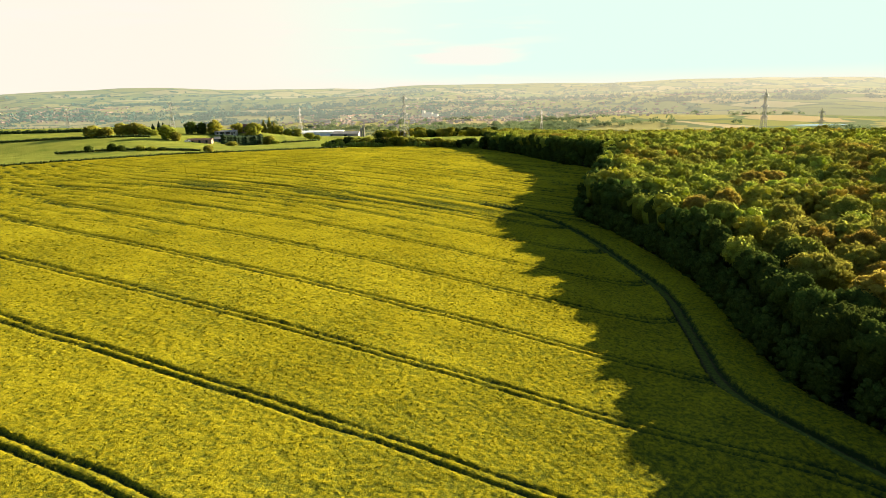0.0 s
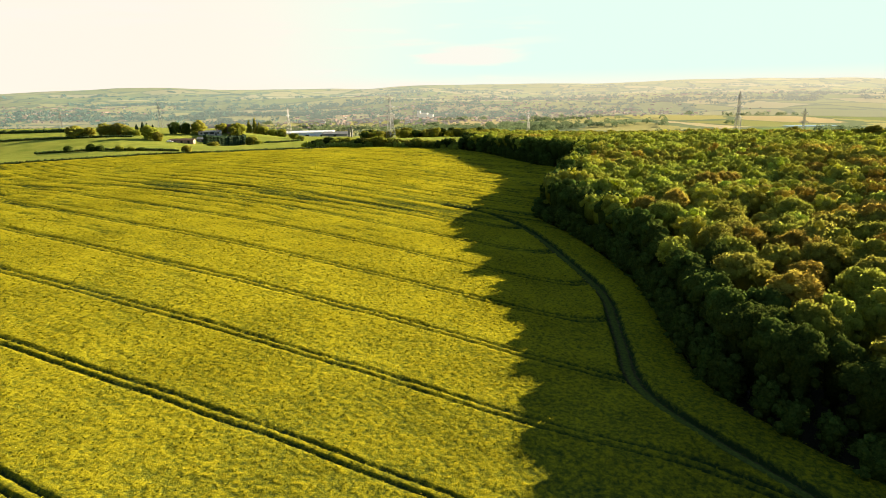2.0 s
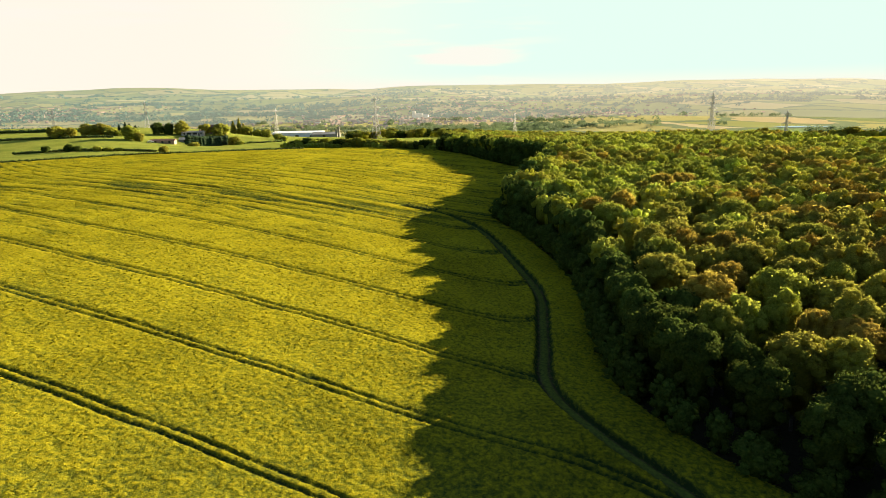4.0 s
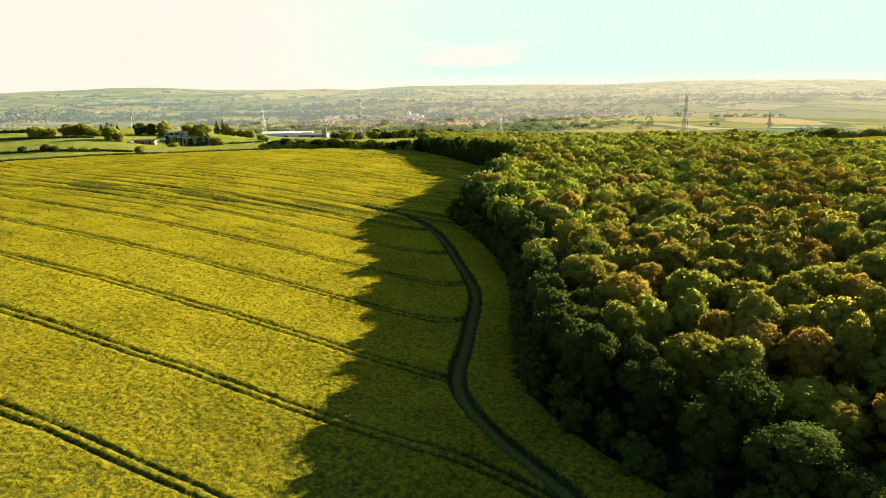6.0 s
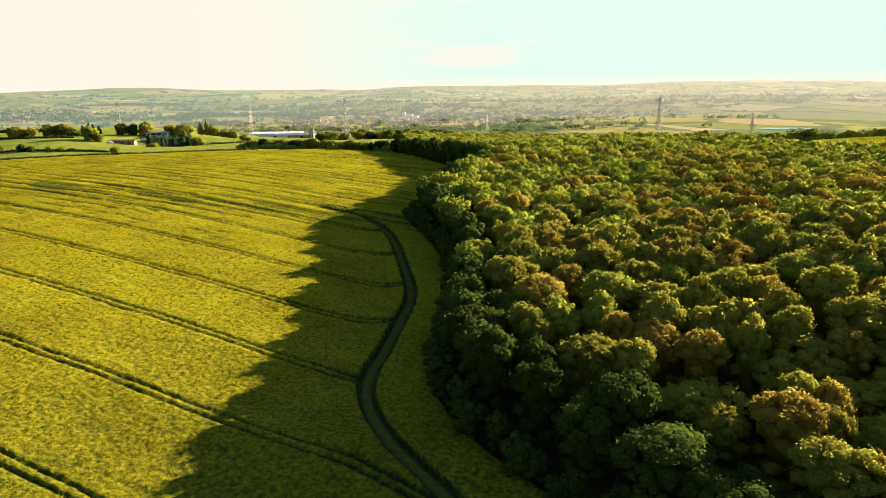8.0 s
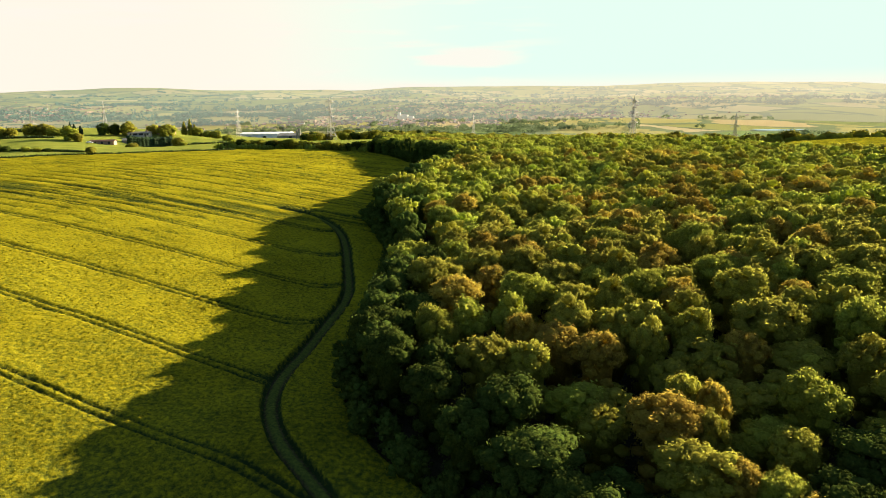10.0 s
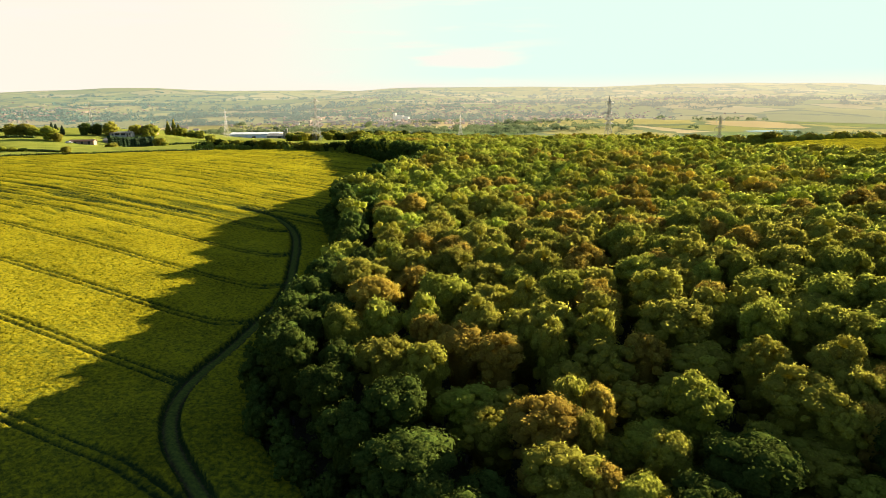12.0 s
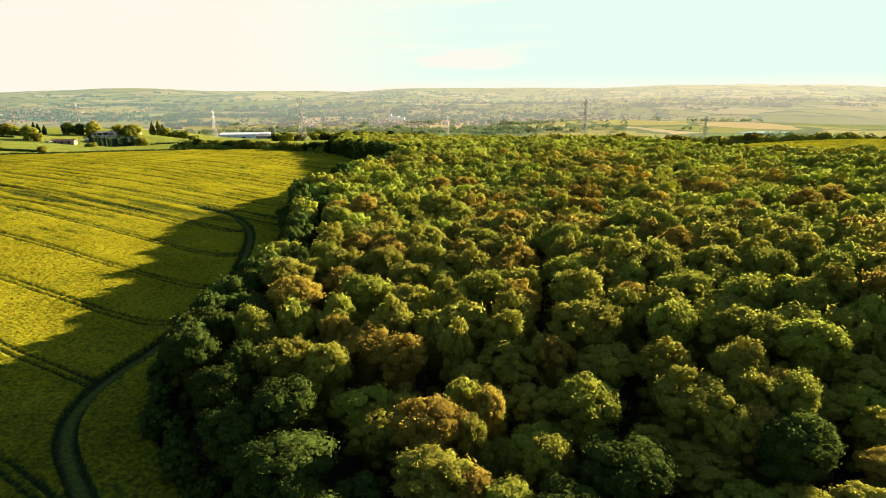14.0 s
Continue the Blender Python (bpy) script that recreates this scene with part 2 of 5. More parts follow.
CAR_GLASS = material("dark_car_glass", [(0.02, 0.025, 0.03), (0.03, 0.035, 0.04)], 1.0, rough=0.08, spec=0.6)


def crop_material():
    """Rapeseed in flower: yellow where the stalks reach full height, green stems and leaves below."""
    m = bpy.data.materials.new("flowering_rapeseed")
    m.use_nodes = True
    nt = m.node_tree
    b = nt.nodes["Principled BSDF"]
    b.inputs["Roughness"].default_value = 1.0
    b.inputs["Specular IOR Level"].default_value = 0.0
    bloom = nt.nodes.new("ShaderNodeAttribute")
    bloom.attribute_name = "bloom"
    where = nt.nodes.new("ShaderNodeNewGeometry")
    fine = nt.nodes.new("ShaderNodeTexNoise")
    fine.inputs["Scale"].default_value, fine.inputs["Detail"].default_value = 7.0, 5.0
    nt.links.new(where.outputs["Position"], fine.inputs["Vector"])
    spread = nt.nodes.new("ShaderNodeMapRange")
    for i, v in ((1, 0.28), (2, 0.72), (3, -0.16), (4, 0.16)):
        spread.inputs[i].default_value = v
    nt.links.new(fine.outputs[0], spread.inputs[0])
    tuft = nt.nodes.new("ShaderNodeTexNoise")
    tuft.inputs["Scale"].default_value, tuft.inputs["Detail"].default_value = 1.5, 4.0
    tuft.inputs["Roughness"].default_value = 0.6
    nt.links.new(where.outputs["Position"], tuft.inputs["Vector"])
    gaps = nt.nodes.new("ShaderNodeMapRange")
    for i, v in ((1, 0.30), (2, 0.68), (3, -0.31), (4, 0.22)):
        gaps.inputs[i].default_value = v
    nt.links.new(tuft.outputs[0], gaps.inputs[0])
    both_n = nt.nodes.new("ShaderNodeMath")
    nt.links.new(gaps.outputs[0], both_n.inputs[0])
    nt.links.new(spread.outputs[0], both_n.inputs[1])
    add = nt.nodes.new("ShaderNodeMath")
    nt.links.new(bloom.outputs["Fac"], add.inputs[0])
    nt.links.new(both_n.outputs[0], add.inputs[1])
    ramp = nt.nodes.new("ShaderNodeValToRGB")
    ramp.color_ramp.elements.new(0.5)
    for e, (p, c) in zip(ramp.color_ramp.elements, ((0.03, (0.030, 0.048, 0.014)), (0.36, (0.134, 0.140, 0.013)), (0.80, (0.398, 0.340, 0.014)))):
        e.position, e.color = p, (*c, 1)
    nt.links.new(add.outputs[0], ramp.inputs[0])
    big = nt.nodes.new("ShaderNodeTexNoise")
    big.inputs["Scale"].default_value, big.inputs["Detail"].default_value = 0.05, 4.0
    nt.links.new(where.outputs["Position"], big.inputs["Vector"])
    mr = nt.nodes.new("ShaderNodeMapRange")
    for i, v in ((1, 0.3), (2, 0.7), (3, 0.82), (4, 1.15)):
        mr.inputs[i].default_value = v
    nt.links.new(big.outputs[0], mr.inputs[0])
    hsv = nt.nodes.new("ShaderNodeHueSaturation")
    nt.links.new(mr.outputs[0], hsv.inputs["Value"])
    nt.links.new(ramp.outputs[0], hsv.inputs["Color"])
    nt.links.new(hsv.outputs[0], b.inputs["Base Color"])
    bp = nt.nodes.new("ShaderNodeBump")
    bp.inputs["Strength"].default_value, bp.inputs["Distance"].default_value = 0.6, 0.34
    nt.links.new(both_n.outputs[0], bp.inputs["Height"])
    nt.links.new(bp.outputs[0], b.inputs["Normal"])
    petals = nt.nodes.new("ShaderNodeBsdfTranslucent")
    nt.links.new(hsv.outputs[0], petals.inputs[0])
    mix = nt.nodes.new("ShaderNodeMixShader")
    mix.inputs[0].default_value = 0.3
    nt.links.new(b.outputs[0], mix.inputs[1])
    nt.links.new(petals.outputs[0], mix.inputs[2])
    nt.links.new(mix.outputs[0], nt.nodes["Material Output"].inputs[0])
    return m


CROP = crop_material()


def land_material(name="patchwork_farmland", glow=0.0):
    """Pasture near by; farther off a patchwork of fields of differing crops divided by hedge lines."""
    m = bpy.data.materials.new(name)
    m.use_nodes = True
    nt = m.node_tree
    b = nt.nodes["Principled BSDF"]
    b.inputs["Roughness"].default_value = 0.95
    b.inputs["Specular IOR Level"].default_value = 0.0
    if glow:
        # emission stands in for haze over the far land
        haze_emission(nt, b, glow)
    where = nt.nodes.new("ShaderNodeNewGeometry")
    mp = nt.nodes.new("ShaderNodeMapping")
    mp.inputs["Scale"].default_value = (0.0042, 0.0030, 0.0)
    mp.inputs["Rotation"].default_value = (0, 0, 0.35)
    nt.links.new(where.outputs["Position"], mp.inputs[0])
    cells = nt.nodes.new("ShaderNodeTexVoronoi")
    cells.inputs["Scale"].default_value = 1.0
    cells.inputs["Randomness"].default_value = 0.85
    nt.links.new(mp.outputs[0], cells.inputs["Vector"])
    pick = nt.nodes.new("ShaderNodeSeparateColor")
    nt.links.new(cells.outputs["Color"], pick.inputs[0])
    ramp = nt.nodes.new("ShaderNodeValToRGB")
    ramp.color_ramp.interpolation = "CONSTANT"
    tones = [(0.20, 0.205, 0.065), (0.13, 0.175, 0.06), (0.24, 0.225, 0.08), (0.31, 0.255, 0.12), (0.16, 0.185, 0.065), (0.26, 0.24, 0.085), (0.33, 0.28, 0.14)]
    # hedge and field tones paled here to meet the haze beyond
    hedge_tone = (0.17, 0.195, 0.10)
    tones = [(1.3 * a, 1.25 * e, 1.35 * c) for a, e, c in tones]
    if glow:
        # haze evens the far field tones, in the base colour
        haze_tone = (0.130, 0.130, 0.058)
        tones = [tuple(0.34 * a + 0.55 * e for a, e in zip(c, haze_tone)) for c in tones]
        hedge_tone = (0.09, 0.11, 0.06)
    while len(ramp.color_ramp.elements) < len(tones):
        ramp.color_ramp.elements.new(0.5)
    for k, (e, c) in enumerate(zip(ramp.color_ramp.elements, tones)):
        e.position, e.color = k / len(tones), (*c, 1)
    nt.links.new(pick.outputs[0], ramp.inputs[0])
    edge = nt.nodes.new("ShaderNodeTexVoronoi")
    edge.feature = "DISTANCE_TO_EDGE"
    edge.inputs["Scale"].default_value = 1.0
    edge.inputs["Randomness"].default_value = 0.85
    nt.links.new(mp.outputs[0], edge.inputs["Vector"])
    ragged = nt.nodes.new("ShaderNodeTexNoise")
    ragged.inputs["Scale"].default_value, ragged.inputs["Detail"].default_value = 0.012, 5.0
    nt.links.new(where.outputs["Position"], ragged.inputs["Vector"])
    width = nt.nodes.new("ShaderNodeMapRange")
    for i, v in ((1, 0.40), (2, 0.75), (3, 0.01), (4, 0.13)):
        width.inputs[i].default_value = v
    nt.links.new(ragged.outputs[0], width.inputs[0])
    less = nt.nodes.new("ShaderNodeMath")
    less.operation = "LESS_THAN"
    nt.links.new(edge.outputs["Distance"], less.inputs[0])
    nt.links.new(width.outputs[0], less.inputs[1])
    mix = nt.nodes.new("ShaderNodeMix")
    mix.data_type = "RGBA"
    mix.inputs[7].default_value = (*hedge_tone, 1)
    nt.links.new(less.outputs[0], mix.inputs[0])
    nt.links.new(ramp.outputs[0], mix.inputs[6])
    near = nt.nodes.new("ShaderNodeAttribute")
    near.attribute_name = "pasture"
    grass = nt.nodes.new("ShaderNodeTexNoise")
    grass.inputs["Scale"].default_value, grass.inputs["Detail"].default_value = 0.09, 6.0
    nt.links.new(where.outputs["Position"], grass.inputs["Vector"])
    gr = nt.nodes.new("ShaderNodeValToRGB")
    for e, (p, c) in zip(gr.color_ramp.elements, ((0.3, (0.150, 0.180, 0.028)), (0.7, (0.245, 0.248, 0.042)))):
        e.position, e.color = p, (*c, 1)
    nt.links.new(grass.outputs[0], gr.inputs[0])
    mix2 = nt.nodes.new("ShaderNodeMix")
    mix2.data_type = "RGBA"
    nt.links.new(near.outputs["Fac"], mix2.inputs[0])
    nt.links.new(mix.outputs[2], mix2.inputs[6])
    nt.links.new(gr.outputs[0], mix2.inputs[7])
    soil = nt.nodes.new("ShaderNodeAttribute")
    soil.attribute_name = "earth"
    mix3 = nt.nodes.new("ShaderNodeMix")
    mix3.data_type = "RGBA"
    mix3.inputs[7].default_value = (0.035, 0.032, 0.016, 1)
    nt.links.new(soil.outputs["Fac"], mix3.inputs[0])
    nt.links.new(mix2.outputs[2], mix3.inputs[6])
    nt.links.new(mix3.outputs[2], b.inputs["Base Color"])
    blades = nt.nodes.new("ShaderNodeTexNoise")
    blades.inputs["Scale"].default_value, blades.inputs["Detail"].default_value = 1.6, 4.0
    nt.links.new(where.outputs["Position"], blades.inputs["Vector"])
    bp = nt.nodes.new("ShaderNodeBump")
    bp.inputs["Strength"].default_value, bp.inputs["Distance"].default_value = 0.9, 0.5
    nt.links.new(blades.outputs[0], bp.inputs["Height"])
    nt.links.new(bp.outputs[0], b.inputs["Normal"])
    return m


LAND = land_material()
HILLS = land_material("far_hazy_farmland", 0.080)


# ---- mesh helpers ----
def vnoise(x, y, seed=0):
    """Smooth value noise in 0..1 on arrays."""
    x, y = np.asarray(x, float), np.asarray(y, float)
    xi, yi = np.floor(x).astype(np.int64), np.floor(y).astype(np.int64)
    fx, fy = x - xi, y - yi
    fx, fy = fx * fx * (3 - 2 * fx), fy * fy * (3 - 2 * fy)

    def h(a, b):
        n = (a * 374761393 + b * 668265263 + seed * 1274126177) & 0xFFFFFFFF
        n = ((n ^ (n >> 13)) * 1274126177) & 0xFFFFFFFF
        return ((n ^ (n >> 16)) & 0xFFFF) / 65535.0

    return (h(xi, yi) * (1 - fx) + h(xi + 1, yi) * fx) * (1 - fy) + (h(xi, yi + 1) * (1 - fx) + h(xi + 1, yi + 1) * fx) * fy


def sstep(a, b, v):
    u = np.clip((np.asarray(v, float) - a) / (b - a), 0, 1)
    return u * u * (3 - 2 * u)


def mesh_of(name, verts, faces, mats, index=None, smooth=False, attrs=None, normals=None):
    """A mesh from arrays; faces all with the same number of corners; normals, where given, are one a vertex."""
    verts, faces = np.asarray(verts, np.float32), np.asarray(faces, np.int32)
    me = bpy.data.meshes.new(name)
    n = faces.shape[1]
    me.vertices.add(len(verts))
    me.vertices.foreach_set("co", verts.ravel())
    me.loops.add(faces.size)
    me.loops.foreach_set("vertex_index", faces.ravel())
    me.polygons.add(len(faces))
    me.polygons.foreach_set("loop_start", np.arange(0, faces.size, n, dtype=np.int32))
    for m in mats:
        me.materials.append(m)
    if index is not None:
        me.polygons.foreach_set("material_index", np.asarray(index, np.int32))
    me.polygons.foreach_set("use_smooth", np.full(len(faces), bool(smooth)))
    for key, values in (attrs or {}).items():
        me.attributes.new(key, "FLOAT", "POINT").data.foreach_set("value", np.asarray(values, np.float32))
    me.update(calc_edges=True)
    me.validate()
    if normals is not None:
        me.normals_split_custom_set_from_vertices(np.asarray(normals, np.float32))
    return me


def part(name, bm, mat, parent=None, label=""):
    """Links a bmesh (or a mesh) as one object under a thing or a part."""
    if isinstance(bm, bmesh.types.BMesh):
        me = bpy.data.meshes.new(name)
        bm.to_mesh(me)
        bm.free()
    else:
        me = bm
    if mat and not me.materials:
        me.materials.append(mat)
    ob = new(name, me)
    ob.parent = parent
    return tagged(ob, label)


def box_into(bm, x0, x1, y0, y1, z0, z1):
    v = [bm.verts.new((x, y, z)) for z in (z0, z1) for x, y in ((x0, y0), (x1, y0), (x1, y1), (x0, y1))]
    for f in ((3, 2, 1, 0), (4, 5, 6, 7), (0, 1, 5, 4), (1, 2, 6, 5), (2, 3, 7, 6), (3, 0, 4, 7)):
        bm.faces.new([v[i] for i in f])


def beam_into(bm, a, b, w):
    """A square bar from a to b."""
    a, b = Vector(a), Vector(b)
    d = (b - a).normalized()
    s = d.cross(Vector((0, 0, 1)) if abs(d.z) < 0.9 else Vector((1, 0, 0))).normalized() * w / 2
    u = d.cross(s).normalized() * w / 2
    v = [bm.verts.new(p + i * s + j * u) for p in (a, b) for i, j in ((-1, -1), (1, -1), (1, 1), (-1, 1))]
    for f in ((0, 1, 2, 3), (7, 6, 5, 4), (0, 4, 5, 1), (1, 5, 6, 2), (2, 6, 7, 3), (3, 7, 4, 0)):
        bm.faces.new([v[i] for i in f])


def ico(level):
    bm = bmesh.new()
    bmesh.ops.create_icosphere(bm, subdivisions=level, radius=1.0)
    v = np.array([p.co[:] for p in bm.verts])
    f = np.array([[p.index for p in q.verts] for q in bm.faces])
    bm.free()
    return v, f


ICO1, ICO2 = ico(1), ico(2)


# ---- the lie of the land ----
def ground_z(x, y):
    x, y = np.asarray(x, float), np.asarray(y, float)
    u, v = np.clip(x, -350, 350) / 100, (np.clip(y, -60, 650) - 250) / 100
    s = 0.3 * np.log1p(np.exp((u - 0.5) / 0.3))
    q = 0.4 * np.log1p(np.exp((-0.7 - u) / 0.4))
    z = (5.6173 + 2.6345 * v - 0.4829 * v**2 - 0.1358 * v**3 + u * (-15.9231 + 3.638 * v + 0.5309 * v**2)
         + u**2 * (-8.6122 + 0.1364 * v) + 0.4794 * u**3 + s * (37.7089 - 5.9788 * v - 1.3438 * v**2)
         + q * (-2.26 + 3.1671 * v + 1.124 * v**2) + 4.4486 * s * s + 9.5437 * q * q - 0.6)
    z = z - 1.3 * np.exp(-((x + 60) / 95) ** 2 - ((y - 405) / 65) ** 2)
    z = z + 2.2 * np.exp(-((x - 48) / 17) ** 2 - ((y - 77) / 16) ** 2)
    z = z + 6.5 * np.exp(-((x - 375) / 95) ** 2 - ((y - 455) / 70) ** 2)
    z = z + 6.0 * sstep(-150, -225, x) * sstep(405, 480, y) + 7.0 * np.exp(-((x + 165) / 45) ** 2 - ((y - 570) / 35) ** 2)
    z = z - 3.0 * np.exp(-((x + 148) / 25) ** 2 - ((y - 508) / 28) ** 2) + 1.7 * np.exp(-((x + 195) / 40) ** 2 - ((y - 402) / 22) ** 2)
    far = np.interp(y, [600, 1100, 1700, 2200, 3000, 4000, 4850], [-16, -36, -36, -27, 0, 42, 80])
    far = far + (vnoise(x / 620 + 3.1, y / 520, 5) - 0.5) * 34 * sstep(900, 2200, y) + (vnoise(x / 260, y / 230, 6) - 0.5) * 12 * sstep(1000, 2400, y)
    far = far + sstep(2600, 4850, y) * (22 * np.exp(-((x + 2300) / 1100) ** 2) + 16 * np.exp(-((x - 2300) / 800) ** 2) - 12 * np.exp(-((x + 650) / 500) ** 2) - 13 * np.exp(-((x - 260) / 480) ** 2))
    w = sstep(640, 1150, y)
    return z * (1 - w) + far * w


def along(points, x, y):
    """Distance to a polyline, and the side on which a place lies (positive: to the left of the line's run)."""
    best, side = np.full(np.shape(x), 1e9), np.zeros(np.shape(x))
    for (ax, ay), (bx, by) in zip(points[:-1], points[1:]):
        dx, dy = bx - ax, by - ay
        t = np.clip(((x - ax) * dx + (y - ay) * dy) / (dx * dx + dy * dy), 0, 1)
        ex, ey = x - ax - t * dx, y - ay - t * dy
        d = np.hypot(ex, ey)
        closer = d < best
        best = np.where(closer, d, best)
        side = np.where(closer, np.sign(dx * (y - ay) - dy * (x - ax)), side)
    return best, side


def inside(poly, x, y):
    x, y = np.asarray(x, float), np.asarray(y, float)
    odd = np.zeros(x.shape, bool)
    for (ax, ay), (bx, by) in zip(poly, poly[1:] + poly[:1]):
        cross = ((ay > y) != (by > y)) & (x < (bx - ax) * (y - ay) / (by - ay + 1e-12) + ax)
        odd ^= cross
    return odd


def smoothed(points, rounds=2):
    for _ in range(rounds):
        out_pts = [points[0]]
        for a, b in zip(points[:-1], points[1:]):
            out_pts += [(0.75 * a[0] + 0.25 * b[0], 0.75 * a[1] + 0.25 * b[1]), (0.25 * a[0] + 0.75 * b[0], 0.25 * a[1] + 0.75 * b[1])]
        points = out_pts + [points[-1]]
    return points


WOOD_EDGE = smoothed([(118, -60), (96, 30), (78, 60), (67, 71), (61, 79), (57, 88), (56, 102), (57.5, 120), (60, 140), (59, 160),
                      (56, 178), (54, 190), (49, 207), (44, 220), (52, 240), (62, 270), (74, 305), (78, 328), (64, 347), (55, 366), (47, 388), (38, 408), (24, 426)], 1)
FIELD_BACK = [(24, 426), (5, 431), (-30, 430), (-62, 419), (-122, 382), (-153, 369), (-176, 351), (-204, 337), (-227, 324), (-300, 292), (-420, 250)]
FIELD = WOOD_EDGE + FIELD_BACK[1:] + [(-420, -60)]
WOOD = WOOD_EDGE + [(10, 440), (20, 470), (80, 490), (140, 455), (190, 400), (203, 340), (206, 300), (216, 272), (230, 249), (250, 225), (300, 195), (520, 112), (520, -60)]
TRACK_LINE = smoothed([(84, 36), (66, 55), (54.5, 69.5), (49.5, 75.5), (45.8, 84), (44, 93), (44, 101), (45.6, 109), (47.3, 123), (49.5, 138), (48.7, 149),
                       (46, 165), (43.2, 183), (39.2, 200), (33, 213), (26, 222), (14, 228)], 2)
tram_bend = np.polyfit([-130, -95, -47, 0, 20, 41, 60], [66, 43.5, 18, 0, -9.4, -21, -32], 3)
TRAM_START, TRAM_STEP = 45.5, 24.0


def tram_gap(x, y):
    """Distance from the middle of the nearest pair of wheel lines; near the track the lines swing round into it."""
    wob = (vnoise(x / 9, y / 9, 3) - 0.5) * 0.7
    d, side = along(TRACK_LINE, x, y)
    swing = -10.0 * np.exp(-d / 4.2) * sstep(98, 110, y) * (1 - sstep(190, 215, y))
    gap = np.abs(((y + swing - np.polyval(tram_bend, x) - TRAM_START + wob + TRAM_STEP / 2) % TRAM_STEP) - TRAM_STEP / 2) * 0.90
    return np.where((side < 0) & (y < 225) & (d > 1.0), gap + 9, gap)


# ---- ground: one sheet to the horizon ----
def polar_sheet(cx, cy, angles, radii):
    """Grid of vertices round (cx, cy); angles in degrees from +y towards +x."""
    a, r = np.meshgrid(np.radians(angles), radii)
    x, y = cx + r * np.sin(a), cy + r * np.cos(a)
    rows, cols = x.shape
    i = np.arange(rows * cols).reshape(rows, cols)
    f = np.stack([i[:-1, :-1], i[:-1, 1:], i[1:, 1:], i[1:, :-1]], -1).reshape(-1, 4)[:, ::-1]
    return x.ravel(), y.ravel(), f


fan = np.r_[np.arange(-180, -64, 4.0), np.arange(-64, 64, 0.4), np.arange(64, 181, 4.0)]
gx, gy, gf = polar_sheet(50, 0, fan, np.r_[0.5, np.geomspace(6, 4860, 210)])
gz_all = ground_z(gx, gy)
earth = np.where(inside(WOOD, gx, gy) | inside(FIELD, gx, gy), 1.0, 0.0)
pasture = (1 - sstep(700, 1000, gy)) * 1.0
ground = new("ground", mesh_of("ground", np.stack([gx, gy, gz_all], -1), gf, [LAND], smooth=True, attrs={"pasture": pasture, "earth": earth}))
tagged(ground, "rolling farmland of pasture and hedged fields reaching far hills", "ground", kind="structure")

hx, hy, hf = polar_sheet(50, 0, np.arange(-50, 50.1, 0.3), np.geomspace(1900, 4862, 120))
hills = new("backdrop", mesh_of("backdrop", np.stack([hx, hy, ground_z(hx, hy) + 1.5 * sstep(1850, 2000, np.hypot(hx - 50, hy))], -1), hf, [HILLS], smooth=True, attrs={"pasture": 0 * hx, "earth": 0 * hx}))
tagged(hills, "hazy far hills with fields and hedges on the skyline", "hills", kind="structure")

# ---- rapeseed crop: a sheet of stalk tops with wheel lines pressed into it ----
fan = np.arange(-74, 37, 0.21)
cx, cy, cf = polar_sheet(50, -4, fan, np.geomspace(38, 520, 480))
keep = inside(FIELD, cx, cy)
edge_d = np.minimum(along(WOOD_EDGE, cx, cy)[0], along(FIELD_BACK, cx, cy)[0])
track_d = along(TRACK_LINE, cx, cy)[0]
wob = (vnoise(cx / 9, cy / 9, 3) - 0.5) * 0.7
tram = tram_gap(cx, cy)
cross = cy + 0.45 * cx
turning = np.exp(-((track_d / 7) ** 2))
out_by = np.hypot(cx - 50, cy)
rut = np.exp(-((tram - 0.85) / (0.23 + 0.3 * turning + 0.0009 * np.clip(out_by - 70, 0, 160))) ** 2) * np.maximum(0.95 * turning, (0.50 + 0.24 * sstep(70, 130, out_by)) * (1 - 0.6 * sstep(180, 250, cy)))
ragged = vnoise(cx / 2.2, cy / 1.1, 9)
drill = np.abs(((cy - np.polyval(tram_bend, cx) * 0.92 + wob + 4) % 8) - 4)
rut = np.maximum(rut, 0.85 * np.exp(-((drill / 0.55) ** 2)) * sstep(0.38, 0.56, vnoise(cx / 30, cross / 2.5, 24)) * sstep(170, 230, cy))
rut = np.clip(rut * (1 + 0.18 * sstep(120, 200, cy)), 0, 1) * np.clip(0.65 + 0.9 * ragged, 0, 1)
# streaky thin places where the drill missed or the stalks lodged
thin = sstep(0.66, 0.86, vnoise(cx / 7.0, cross / 1.5, 21)) * sstep(0.35, 0.65, vnoise(cx / 26, cy / 26, 22))
band = np.exp(-((cy - 226 + 0.12 * cx) / 16) ** 2) * sstep(0.50, 0.64, vnoise(cx / 22, cross / 1.5, 23))
clump = 0.38 * vnoise(cx / 0.95, cy / 0.8, 11) + 0.42 * vnoise(cx / 0.45, cy / 0.42, 12) + 0.2 * vnoise(cx / 3.1, cy / 2.3, 13)
swell = vnoise(cx / 8, cy / 8, 14) - 0.5
full = np.clip((clump - 0.5) * 1.5 + 0.66, 0, 1.15) * (1 - 0.55 * thin) * (1 - 0.85 * np.clip(band, 0, 1))
relief = 1 - 0.25 * sstep(120, 330, np.hypot(cx - 50, cy))
tall = 0.96 + 0.23 * (full - 0.62) * relief + 0.10 * swell
tall = tall * (1 - 0.80 * np.clip(rut, 0, 1)) * (1 - 0.26 * np.clip(band, 0, 1)) * (1 - 0.22 * thin * sstep(110, 200, cy))
tall = tall * sstep(1.25, 1.75, track_d + wob * 0.3) * sstep(0.2, 1.2, edge_d + wob)
